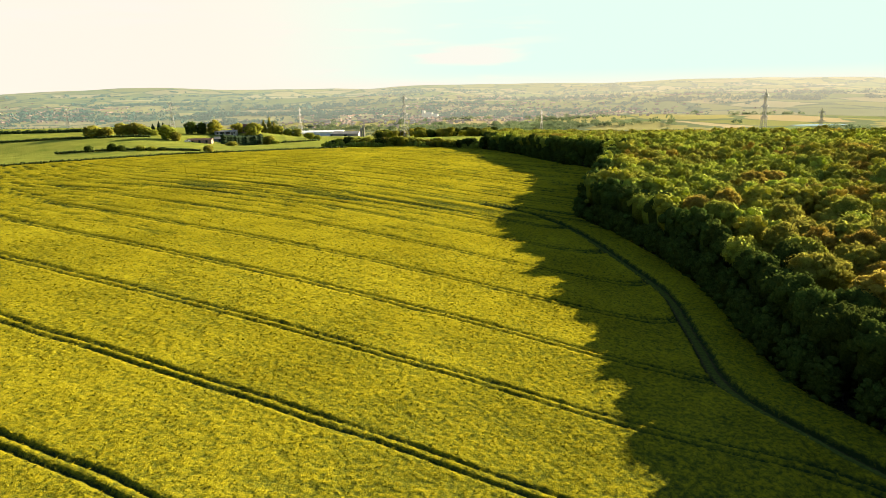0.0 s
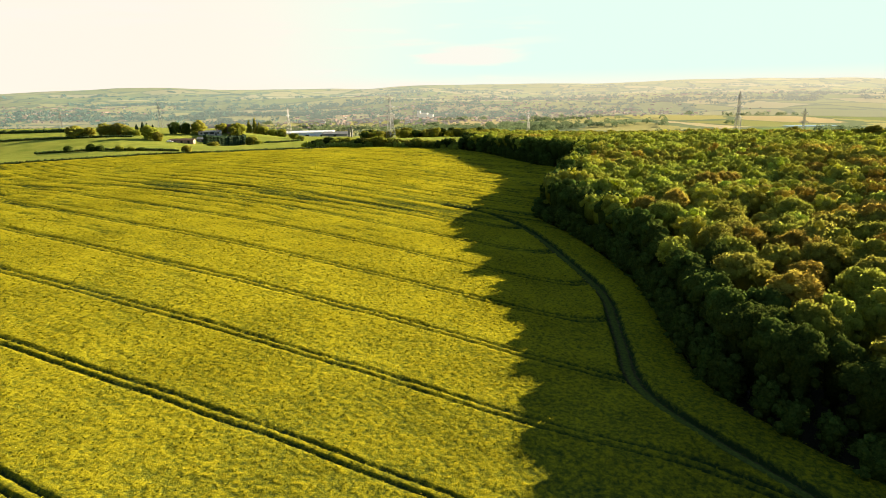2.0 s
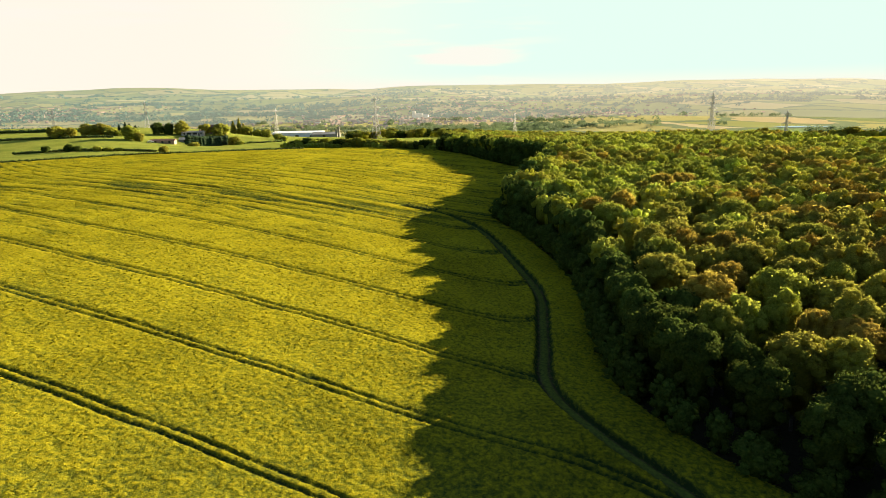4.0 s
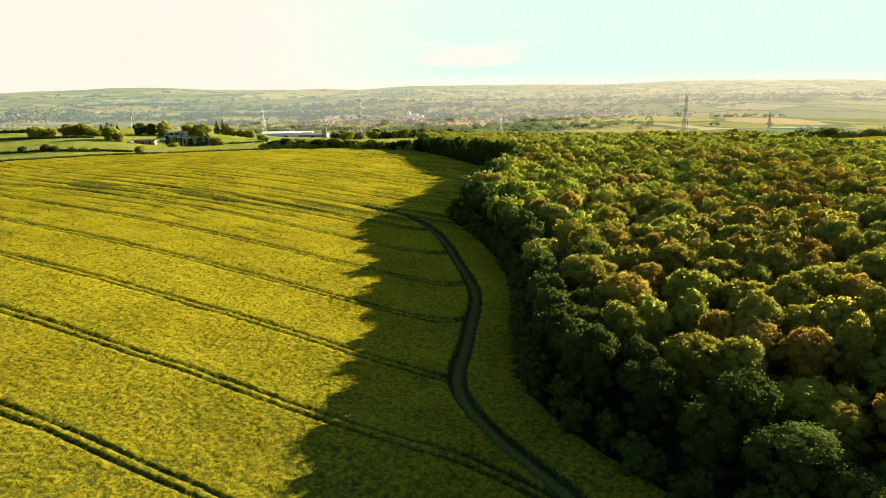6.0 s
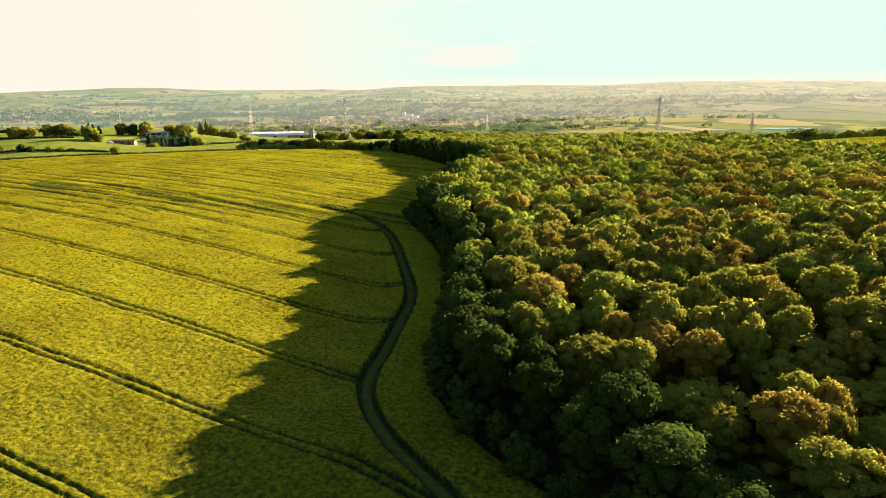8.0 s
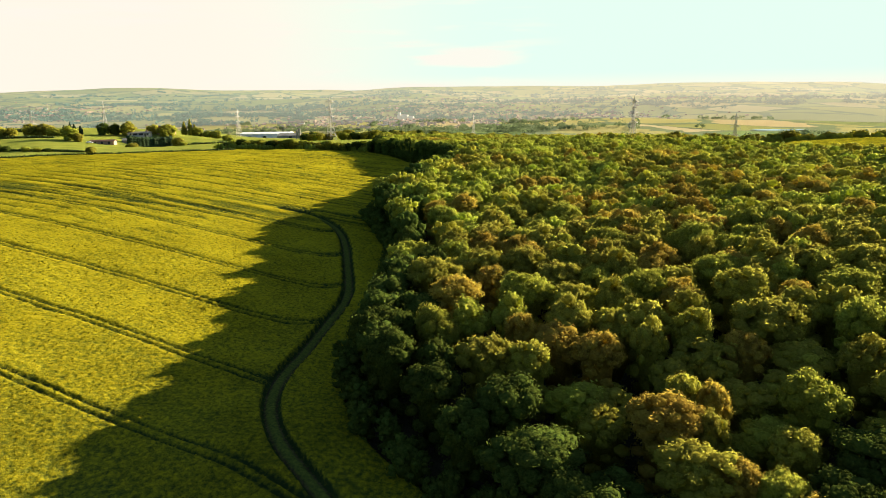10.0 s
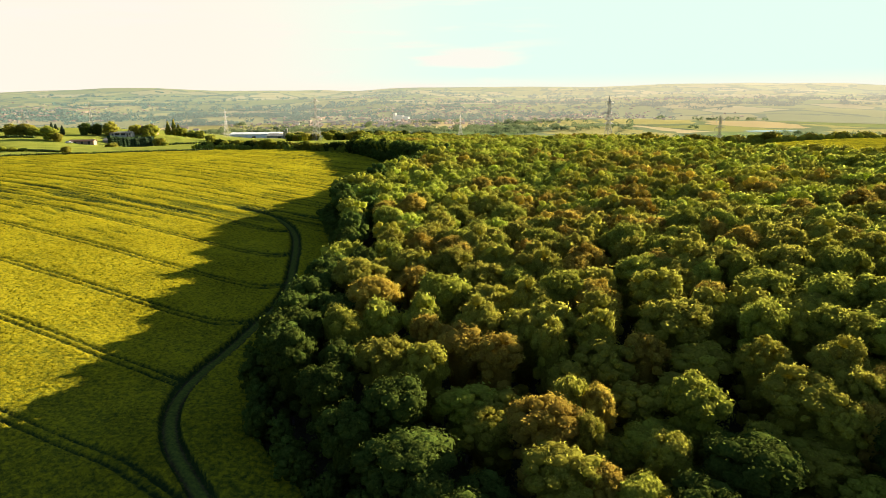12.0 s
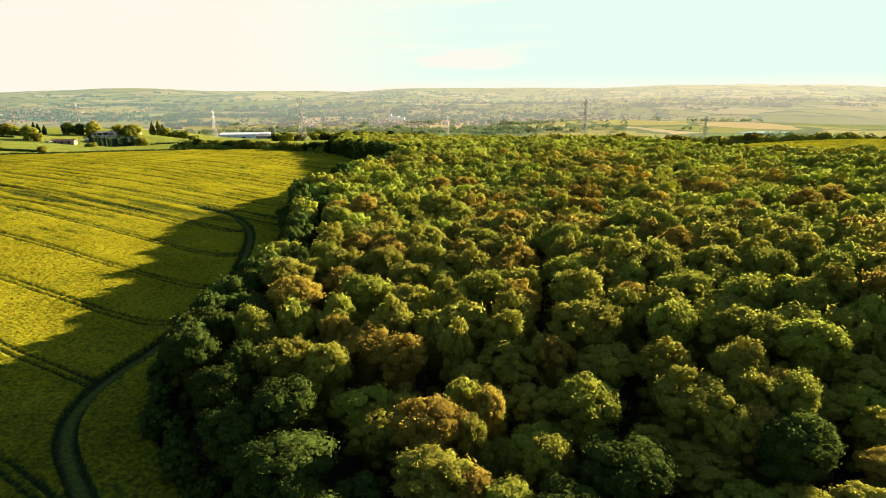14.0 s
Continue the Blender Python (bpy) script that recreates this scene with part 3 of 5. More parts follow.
bloom = np.clip((tall - 0.43) / 0.80 - 0.17 + (0.17 * sstep(60, 150, out_by) + 0.04 * sstep(120, 280, out_by)) * (tall > 0.6), 0, 1)
drop = keep[cf].all(1) & (tall[cf].max(1) > 0.03) & (edge_d[cf].min(1) > 0.15)
used = np.unique(cf[drop])
renum = np.zeros(len(cx), int)
renum[used] = np.arange(len(used))
crop_me = mesh_of("rapeseed_crop", np.stack([cx, cy, ground_z(cx, cy) + 0.03 + tall], -1)[used], renum[cf[drop]], [CROP], smooth=True, attrs={"bloom": bloom[used]})
tagged(new("rapeseed_crop", crop_me), "bright yellow flowering rapeseed field with tractor wheel lines", "crop field", kind="stuff")

# the same crop, coarser, below and behind the way
nx, ny = np.meshgrid(np.arange(-150, 132, 0.75), np.arange(-60, 75, 0.75))
ni = np.arange(nx.size).reshape(nx.shape)
nf = np.stack([ni[:-1, :-1], ni[:-1, 1:], ni[1:, 1:], ni[1:, :-1]], -1).reshape(-1, 4)
nx, ny = nx.ravel(), ny.ravel()
n_rut = np.exp(-((tram_gap(nx, ny) - 0.85) / 0.4) ** 2)
n_tall = (0.86 + 0.22 * vnoise(nx / 0.9, ny / 0.9, 11)) * (1 - 0.86 * n_rut) * sstep(1.0, 1.6, along(TRACK_LINE, nx, ny)[0])
n_far, n_turn = np.hypot(nx - 50, ny + 4), np.degrees(np.arctan2(nx - 50, ny + 4))
n_keep = inside(FIELD, nx, ny) & ((n_far < 39) | (n_turn < -73.5) | (n_turn > 36))
nf = nf[n_keep[nf].all(1) & (n_tall[nf].max(1) > 0.03)]
under_me = mesh_of("rapeseed_crop", np.stack([nx, ny, ground_z(nx, ny) + 0.02 + n_tall], -1), nf, [CROP], smooth=True, attrs={"bloom": np.clip((n_tall - 0.46) / 0.8, 0, 1)})
tagged(new("rapeseed_headland", under_me), "yellow flowering rapeseed on the near side of the field", "crop field", kind="stuff")

# flower sprigs standing out of the crop, denser towards the way
sprig_rng = np.random.default_rng(19)
N_SPRIG = 500000
sa = np.radians(sprig_rng.uniform(-74, 36, N_SPRIG))
sr = np.exp(sprig_rng.uniform(math.log(40), math.log(430), N_SPRIG))
sx, sy = 50 + sr * np.sin(sa), -4 + sr * np.cos(sa)
s_tram = tram_gap(sx, sy)
s_track = along(TRACK_LINE, sx, sy)[0]
s_edge = np.minimum(along(WOOD_EDGE, sx, sy)[0], along(FIELD_BACK, sx, sy)[0])
s_cross = sy + 0.45 * sx
s_thin = sstep(0.66, 0.86, vnoise(sx / 7.0, s_cross / 1.5, 21)) * sstep(0.35, 0.65, vnoise(sx / 26, sy / 26, 22))
s_band = np.exp(-((sy - 226 + 0.12 * sx) / 16) ** 2) * sstep(0.42, 0.6, vnoise(sx / 22, s_cross / 1.7, 23))
s_full = 0.38 * vnoise(sx / 0.95, sy / 0.8, 11) + 0.42 * vnoise(sx / 0.45, sy / 0.42, 12) + 0.2 * vnoise(sx / 3.1, sy / 2.3, 13)
good = inside(FIELD, sx, sy) & (np.abs(s_tram - 0.85) > 0.42 + 0.3 * np.exp(-((s_track / 7) ** 2))) & (s_track > 1.7) & (s_edge > 0.8)
good &= sprig_rng.random(N_SPRIG) > 0.9 * np.maximum(s_thin, np.clip(s_band, 0, 1))
s_drill = np.abs(((sy - np.polyval(tram_bend, sx) * 0.92 + (vnoise(sx / 9, sy / 9, 3) - 0.5) * 0.7 + 4) % 8) - 4)
good &= ~((s_drill < 0.65) & (vnoise(sx / 30, s_cross / 2.5, 24) > 0.48) & (sy > 190))
good &= s_full > sprig_rng.uniform(0.2, 0.55, N_SPRIG)
sx, sy, sr, s_full = sx[good], sy[good], sr[good], s_full[good]
ns = len(sx)
lift = 0.86 + 0.5 * (s_full - 0.35) + sprig_rng.uniform(-0.1, 0.22, ns)
mid = np.stack([sx, sy, ground_z(sx, sy) + lift], -1)
tilt = sprig_rng.normal(size=(ns, 3)) * 0.24 + (0, 0, 0.9)
tilt /= np.linalg.norm(tilt, axis=1)[:, None]
e1 = np.cross(tilt, sprig_rng.normal(size=(ns, 3)))
e1 /= np.linalg.norm(e1, axis=1)[:, None]
e2 = np.cross(tilt, e1)
big = (np.clip(sr * 0.0016, 0.085, 0.24) * sprig_rng.uniform(0.6, 1.4, ns))[:, None]
tri_v = np.stack([mid - e1 * big - e2 * big * 0.5, mid + e1 * big - e2 * big * 0.5, mid + e2 * big], 1).reshape(-1, 3)
s_bloom = np.clip(sprig_rng.normal(0.485, 0.09, ns) + 0.085 * sstep(60, 150, sr) + 0.25 * (s_full - 0.5), 0.05, 1)
sprigs = mesh_of("rapeseed_sprigs", tri_v, np.arange(3 * ns).reshape(-1, 3), [CROP], attrs={"bloom": np.repeat(s_bloom, 3)})
tagged(new("rapeseed_sprigs", sprigs), "loose yellow flower sprigs standing above the rapeseed crop", "crop plants", kind="stuff")


# ---- farm track along the wood ----
def ribbon(name, line, half, mat, rise=0.05, lanes=(-1, -0.80, -0.66, -0.48, -0.34, -0.2, 0, 0.2, 0.34, 0.48, 0.66, 0.8, 1), dips=(0.16, 0.10, -0.04, -0.04, 0.08, 0.16, 0.2, 0.16, 0.08, -0.04, -0.04, 0.1, 0.16)):
    line = np.array(smoothed(line, 1))
    step = np.gradient(line, axis=0)
    step /= np.hypot(*step.T)[:, None]
    side = np.stack([-step[:, 1], step[:, 0]], -1)
    vs = []
    for lane, dip in zip(lanes, dips):
        p = line + side * lane * half
        vs.append(np.c_[p, ground_z(p[:, 0], p[:, 1]) + rise + dip + 0.05 * (vnoise(p[:, 0] * 1.3, p[:, 1] * 1.3, 31) - 0.5)])
    n, k = len(line), len(lanes)
    v = np.stack(vs, 1).reshape(-1, 3)
    i = np.arange(n * k).reshape(n, k)
    f = np.stack([i[:-1, :-1], i[:-1, 1:], i[1:, 1:], i[1:, :-1]], -1).reshape(-1, 4)[:, ::-1]
    sward = np.tile(np.clip((np.array(dips) + 0.02) / 0.16, 0, 1), n)
    return new(name, mesh_of(name, v, f, [mat], smooth=True, attrs={"sward": sward}))


tagged(ribbon("farm_track", TRACK_LINE, 1.85, TRACK), "two dark earth ruts with grass between, beside woodland", "track", kind="structure")


# ---- trees ----
def crown_arrays(rng, radius, height, base, puffs, skirt, leaves, leaf, grain=1.0, droop=0.30, jitter=0.5, body=0.60):
    """A domed crown of many leafy puffs over a lower skirt: vertices, triangles, and soft normals that follow the puffs."""
    lobes = rng.normal(size=(6, 3))
    lobes[:, 2] = np.abs(lobes[:, 2])
    lobes /= np.linalg.norm(lobes, axis=1)[:, None]
    swell_by = rng.uniform(0.10, 0.52, 6)
    mid = height - 0.95 * radius
    k = np.arange(puffs)
    zz = np.clip(1 - 1.12 * (k + rng.uniform(0.1, 0.9, puffs)) / puffs, -0.2, 1)
    turn = k * 2.39996 + rng.uniform(-0.4, 0.4, puffs)
    flat = np.sqrt(np.clip(1 - zz * zz, 0, 1))
    way = np.stack([flat * np.cos(turn), flat * np.sin(turn), zz], -1)
    swell = 0.68 + (swell_by * np.clip(way @ lobes.T, 0, 1) ** 3).max(1) + rng.uniform(-0.10, 0.09, puffs)
    mids = way * swell[:, None] * (radius * 0.86, radius * 0.86, 0.84 * (height - mid)) + (0, 0, mid)
    reach = radius * (0.13 + 0.22 * rng.random(puffs) ** 1.4) * grain
    u = (np.arange(skirt) + rng.uniform(0, 1, skirt)) / max(1, skirt)
    turn2 = np.arange(skirt) * 2.39996 + rng.uniform(-0.5, 0.5, skirt)
    wide = radius * (0.74 - droop * u) * rng.uniform(0.85, 1.12, skirt)
    mids = np.concatenate([mids, np.stack([wide * np.cos(turn2), wide * np.sin(turn2), mid - 0.2 - (mid - base - 0.8) * u], -1)])
    way = np.concatenate([way, np.stack([np.cos(turn2), np.sin(turn2), 0 * turn2 + 0.15], -1)])
    reach = np.concatenate([reach, radius * rng.uniform(0.24, 0.36, skirt)])
    n = len(mids)
    v0, f0 = ICO1
    puff_v = mids[:, None] + v0[None] * (reach[:, None, None] * rng.uniform(0.74, 1.02, (n, len(v0), 1))) * (1, 1, 0.82)
    core_v, core_f = ICO2
    core = core_v * rng.uniform(0.9, 1.06, (len(core_v), 1)) * (body * radius, body * radius, body * (height - mid)) + (0, 0, mid)
    low = core_v[:, 2] < 0
    core[low, 2] = mid + core_v[low, 2] * (mid - base - 0.5)
    vs = [core, puff_v.reshape(-1, 3)]
    fs = [core_f, (f0[None] + len(core) + len(v0) * np.arange(n)[:, None, None]).reshape(-1, 3)]
    m = n * leaves
    d = np.repeat(way, leaves, 0) * 0.75 + (0, 0, 0.15) + rng.normal(size=(m, 3)) * 0.75
    d /= np.linalg.norm(d, axis=1)[:, None]
    p = np.repeat(mids, leaves, 0) + d * (np.repeat(reach, leaves) * rng.uniform(0.80, 1.28, m))[:, None] * (1, 1, 0.88)
    nor = d + rng.normal(size=(m, 3)) * jitter
    nor /= np.linalg.norm(nor, axis=1)[:, None]
    s1 = np.cross(nor, rng.normal(size=(m, 3)))
    s1 /= np.linalg.norm(s1, axis=1)[:, None]
    s2 = np.cross(nor, s1)
    size = (leaf * rng.uniform(0.6, 1.4, m))[:, None]
    q = np.stack([p - s1 * size, p + s1 * size - nor * size * 0.2, p + s2 * size * 1.2 - nor * size * 0.1], 1)
    vs.append(q.reshape(-1, 3))
    fs.append(len(core) + n * len(v0) + np.arange(m * 3).reshape(m, 3))
    soft = [core_v, (v0[None] + 0.45 * way[:, None]).reshape(-1, 3), np.repeat(d + 0.35 * np.repeat(way, leaves, 0) + rng.normal(size=(m, 3)) * jitter, 3, 0)]
    soft = np.concatenate([a / np.linalg.norm(a, axis=1)[:, None] for a in soft])
    return np.concatenate(vs), np.concatenate(fs), soft


def trunk_bmesh(rng, radius, height, top):
    """Tapered trunk with limbs that reach into the crown."""
    bm = bmesh.new()

    def limb(a, b, r0, r1, sides=6):
        a, b = Vector(a), Vector(b)
        d = (b - a).normalized()
        s = d.orthogonal().normalized()
        u = d.cross(s)
        rings = []
        for k, (p, r) in enumerate(((a, r0), ((a + b) / 2 + Vector(rng.uniform(-0.15, 0.15, 3)), (r0 + r1) / 2), (b, r1))):
            rings.append([bm.verts.new(p + r * (math.cos(2 * math.pi * i / sides) * s + math.sin(2 * math.pi * i / sides) * u)) for i in range(sides)])
        for lo, hi in zip(rings[:-1], rings[1:]):
            for i in range(sides):
                bm.faces.new((lo[i], lo[(i + 1) % sides], hi[(i + 1) % sides], hi[i]))
        bm.faces.new(rings[-1])

    limb((0, 0, -0.6), (0.1, 0.05, height), radius * 1.25, radius * 0.7)
    for k in range(5):
        a = k * 1.3 + rng.uniform(0, 0.6)
        reach = rng.uniform(1.2, 2.2)
        z = height * rng.uniform(0.65, 0.98)
        limb((0.08, 0.04, z), (reach * math.cos(a), reach * math.sin(a), z + (top - height) * rng.uniform(0.35, 0.6)), radius * 0.45, radius * 0.15, 5)
    return bm


KINDS = {  # radius, height, crown base, grain of the puffs, leaf size
    "green": (4.3, 15.6, 1.6, 1.0, 0.20), "yellow": (4.2, 15.8, 2.0, 0.92, 0.18), "bronze": (4.1, 15.8, 2.0, 0.86, 0.165),
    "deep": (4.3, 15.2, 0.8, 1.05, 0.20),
}
LABELS = {
    "deep": "broadleaf tree with a deep green crown, wood-edge shade put into its colour",
    "green": "broadleaf tree with a dense mid green lobed crown, in woodland",
    "yellow": "broadleaf tree with a fresh yellow-green crown, in woodland",
    "bronze": "broadleaf tree with a rounded bronze spring crown, in woodland",
}
NEAR, MIDDLE, FAR, ROUND = {}, {}, {}, {}
ROUND_TALL = 9.0
tree_rng = np.random.default_rng(7)
for kind, (r, h, base, grain, leaf) in KINDS.items():
    NEAR[kind], MIDDLE[kind], FAR[kind], ROUND[kind] = [], [], [], []
    for variant in range(5):
        bm = trunk_bmesh(tree_rng, 0.24, h * 0.5, h)
        trunk_me = bpy.data.meshes.new("trunk")
        bm.to_mesh(trunk_me)
        bm.free()
        trunk_me.materials.append(BARK)
        bm = trunk_bmesh(tree_rng, 0.28, ROUND_TALL * 0.4, ROUND_TALL)
        short_me = bpy.data.meshes.new("trunk")
        bm.to_mesh(short_me)
        bm.free()
        short_me.materials.append(BARK)
        for store, tall, foot, puffs, skirt, leaves, size, stem in ((NEAR, h, base, 66, 16, 44, leaf * 0.90, trunk_me), (MIDDLE, h, base, 40, 8, 16, leaf * 1.4, trunk_me),
                                                                   (ROUND, ROUND_TALL, 0.2, 44, 22, 14, leaf * 1.6, short_me)):
            v, f, soft = crown_arrays(tree_rng, r, tall, foot, puffs, skirt, leaves, size, grain * (1.2 if store is MIDDLE else 1.0), 0.30 if store is not ROUND else 0.16, 0.36)
            store[kind].append((mesh_of("crown", v, f, [LEAF[kind]], smooth=True, normals=soft), stem))
        FAR[kind].append(crown_arrays(tree_rng, r, h, base + 2.0, 23, 2, 7, leaf * 1.6, 1.2, 0.3, 0.20, 0.66))


def plant(kind, variant, x, y, size=1.0, turn=0.0, tall=1.0, label="", group="trees of the wood", store=NEAR, sink=0.1):
    """One tree with its trunk and crown, standing on the ground."""
    tree = new("tree")
    crown_me, trunk_me = store[kind][variant % 5]
    part("crown", crown_me, None, tree)
    part("trunk", trunk_me, None, tree)
    tree.matrix_basis = Matrix.LocRotScale((x, y, float(ground_z(x, y)) - sink), Euler((0, 0, turn)), (size, size, size * tall))
    return tagged(tree, label or LABELS[kind], "tree", group)


# single crowns that stand out near the way: x, y, crown radius
STAND_OUT = {
    # deep: dark green crowns, plus edge crowns darkened for their shade
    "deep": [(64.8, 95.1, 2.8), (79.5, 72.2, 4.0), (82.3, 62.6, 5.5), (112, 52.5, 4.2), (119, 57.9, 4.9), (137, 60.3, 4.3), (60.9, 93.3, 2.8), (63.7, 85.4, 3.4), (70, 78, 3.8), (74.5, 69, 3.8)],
    "yellow": [(77.7, 83.5, 3.9), (83.8, 82.2, 3.9), (92, 93.9, 3.9), (102, 72.5, 2.3), (102.7, 65.5, 2.3), (98.6, 57.7, 4.5), (111.1, 61.4, 3.1),
               (108.8, 87.8, 3.4), (101.5, 84.8, 2.6), (121, 89, 5.2), (129.6, 69.4, 5.0), (128.6, 77.4, 3.8), (137.1, 74.8, 3.9), (136.4, 69.5, 3.0), (132.1, 64.6, 3.1),
               (70, 118.1, 4.9), (74.5, 124.5, 3.1), (88.1, 123.2, 4.6), (93.7, 114.7, 4.6), (106, 116.8, 3.9), (100.9, 101.6, 3.8), (122.2, 101.5, 5.0), (147.7, 109.8, 4.4),
               (157.3, 115, 4.1), (74.7, 141.8, 4.4), (84.9, 161, 4.6), (164.8, 113.7, 4.8)],
    "green": [(70.3, 94.1, 3.6), (106.2, 54.3, 2.6), (117.1, 69.5, 3.9), (141.1, 68.6, 3.2), (132.3, 85.9, 3.7),
              (142.7, 83.2, 4.5), (148.7, 79.6, 4.4), (86, 106.5, 4.8), (99.9, 112.8, 3.6), (106.7, 105.4, 4.2), (139.7, 100.2, 5.0), (147.3, 95.3, 4.8), (154.9, 93.4, 4.8),
              (155.5, 106.1, 4.2), (71.3, 168, 4.4), (79.1, 186, 4.6), (91.2, 173, 4.0), (95.2, 149.3, 4.7), (103.7, 165, 5.4), (108, 137.3, 5.2), (122.2, 113.7, 4.8), (138.6, 133.2, 5.0),
              (124.7, 131.9, 4.6), (130.2, 126, 4.1), (165.5, 105, 4.4)],
    "bronze": [(84.2, 91.3, 3.0), (93.7, 83.1, 3.9), (98.1, 66.2, 4.7), (103, 56, 2.4), (107.4, 50.8, 2.2), (105.4, 70.4, 2.3), (114.7, 83, 3.3), (140, 70.3, 2.8), (135.1, 63.9, 2.6),
               (81.4, 116.9, 4.2), (74, 106.3, 4.9), (110.7, 116.6, 4.0), (111.8, 100.9, 4.3), (130.3, 99.3, 3.4), (145.8, 125.4, 4.3), (81.2, 140.2, 3.8), (87.7, 134.9, 3.7), (70, 181, 4.6),
               (77, 179, 4.4), (99, 210, 4.8), (106, 213, 4.6), (114.7, 121.3, 4.2), (170.9, 150, 4.8), (187, 152, 4.8), (194, 156, 4.6)],
}
spots = [(x, y, r, kind) for kind, some in STAND_OUT.items() for x, y, r in some]
named = len(spots)
wood_rng = np.random.default_rng(11)
# the close outer row that stands along the field
walked, due = 0.0, 0.0
for (ax, ay), (bx, by) in zip(WOOD_EDGE[:-1], WOOD_EDGE[1:]):
    run = math.hypot(bx - ax, by - ay)
    while due < walked + run:
        u = (due - walked) / run
        deep_in = wood_rng.uniform(3.6, 5.2)
        x, y = ax + (bx - ax) * u + (by - ay) / run * deep_in, ay + (by - ay) * u - (bx - ax) / run * deep_in
        due += wood_rng.uniform(4.2, 5.2)
        if y > 38 and all(math.hypot(x - sx, y - sy) > 0.6 * sr + 1.6 for sx, sy, sr, _ in spots):
            # outer row mostly deep: its shade is put into the leaf colour
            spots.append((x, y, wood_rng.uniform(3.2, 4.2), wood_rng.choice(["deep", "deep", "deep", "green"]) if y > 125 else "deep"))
    walked += run
lined = len(spots)
row = 0
yy = 8.0
while yy < 500:
    step = 5.9 + 0.9 * min(1.0, yy / 300)
    xx = 30.0 + (row % 2) * step / 2
    limit = 115 + 0.80 * yy
    while xx < limit:
        x, y = xx + wood_rng.uniform(-1.5, 1.5), yy + wood_rng.uniform(-1.4, 1.4)
        xx += step
        d, side = along(WOOD_EDGE, np.array([x]), np.array([y]))
        if not inside(WOOD, np.array([x]), np.array([y]))[0] or d[0] < 7.5:
            continue
        if any(math.hypot(x - sx, y - sy) < 0.80 * sr + 2.4 for sx, sy, sr, _ in spots[:lined]):
            continue
        patch = float(vnoise(x / 38, y / 38, 41)) + wood_rng.uniform(-0.28, 0.28)
        near_warm = 0.36 * max(0.0, 1 - abs(y - 105) / 75)
        patch -= 0.09 * float(sstep(150, 210, y))
        kind = "bronze" if patch + near_warm > 0.78 else ("yellow" if patch + near_warm > 0.48 else "green")
        # many crowns near the edge carry shade in a darker leaf colour
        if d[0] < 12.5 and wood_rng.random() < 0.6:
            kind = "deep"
        spots.append((x, y, wood_rng.uniform(3.1, 4.7), kind))
    yy += step * 0.87
    row += 1
order = sorted(range(len(spots)), key=lambda k: (k >= named, spots[k][1] < 46, spots[k][1] + 0.15 * abs(spots[k][0] - 100)))
single, rest = order[:300], order[300:]


def far_tall(x, y):
    """The canopy is lower towards the far corner and the far side of the wood."""
    return float((1 - 0.11 * sstep(150, 205, x) * sstep(90, 130, y)) * (1 - 0.30 * sstep(330, 430, y)) * (0.62 + 0.38 * sstep(44, 50, y)))


for n, k in enumerate(single):
    x, y, r, kind = spots[k]
    size = r / KINDS[kind][0]
    lift = wood_rng.uniform(0.93, 1.03) / size * far_tall(x, y) * float(0.84 + 0.23 * sstep(54, 92, y))
    if k >= lined:
        lift *= 1 - 0.28 * float(1 - sstep(74, 96, y))
    rim_d = float(along(WOOD_EDGE, np.array([x]), np.array([y]))[0][0])
    lift *= 0.92 + 0.08 * float(sstep(4, 11, rim_d))
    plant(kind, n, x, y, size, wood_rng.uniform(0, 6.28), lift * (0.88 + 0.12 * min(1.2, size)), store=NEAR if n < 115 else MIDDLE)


def scatter(name, places, label, category, sink=0.2, store=FAR, tall_by=1.0):
    """Many far trees in one mesh: places are x, y, size, height factor, kind."""
    names = sorted({p[4] for p in places})
    vs, fs, idx, tones, softs, at = [], [], [], [], [], 0
    for x, y, size, tall, kind in places:
        v, f, soft = store[kind][wood_rng.integers(5)]
        a = wood_rng.uniform(0, 6.28)
        c, s = math.cos(a), math.sin(a)
        vs.append(np.c_[size * (c * v[:, 0] - s * v[:, 1]) + x, size * (s * v[:, 0] + c * v[:, 1]) + y, size * tall * tall_by * v[:, 2] + float(ground_z(x, y)) - sink])
        softs.append(np.c_[c * soft[:, 0] - s * soft[:, 1], s * soft[:, 0] + c * soft[:, 1], soft[:, 2]])
        fs.append(f + at)
        at += len(v)
        tones.append(np.full(len(v), wood_rng.uniform(-1, 1)))
        idx.append(np.full(len(f), names.index(kind)))
    me = mesh_of(name, np.concatenate(vs), np.concatenate(fs), [LEAF[k] for k in names], np.concatenate(idx), smooth=True, attrs={"tone": np.concatenate(tones)}, normals=np.concatenate(softs))
    return tagged(new(name, me), label, category, kind="stuff")


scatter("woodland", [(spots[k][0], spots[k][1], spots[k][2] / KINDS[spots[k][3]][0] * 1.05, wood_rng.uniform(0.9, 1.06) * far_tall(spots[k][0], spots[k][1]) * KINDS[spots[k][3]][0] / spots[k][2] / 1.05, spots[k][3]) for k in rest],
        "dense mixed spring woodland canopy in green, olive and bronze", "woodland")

margin_rng = np.random.default_rng(31)
margin = []
for (ax, ay), (bx, by) in zip(WOOD_EDGE[2:-1], WOOD_EDGE[3:]):
    n = max(1, int(math.hypot(bx - ax, by - ay) / 3.0))
    for k in range(n):
        t = (k + margin_rng.uniform(0, 1)) / n
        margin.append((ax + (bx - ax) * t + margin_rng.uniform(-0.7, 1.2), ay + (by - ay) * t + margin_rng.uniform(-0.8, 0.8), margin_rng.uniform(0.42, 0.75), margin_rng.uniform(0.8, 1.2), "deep"))
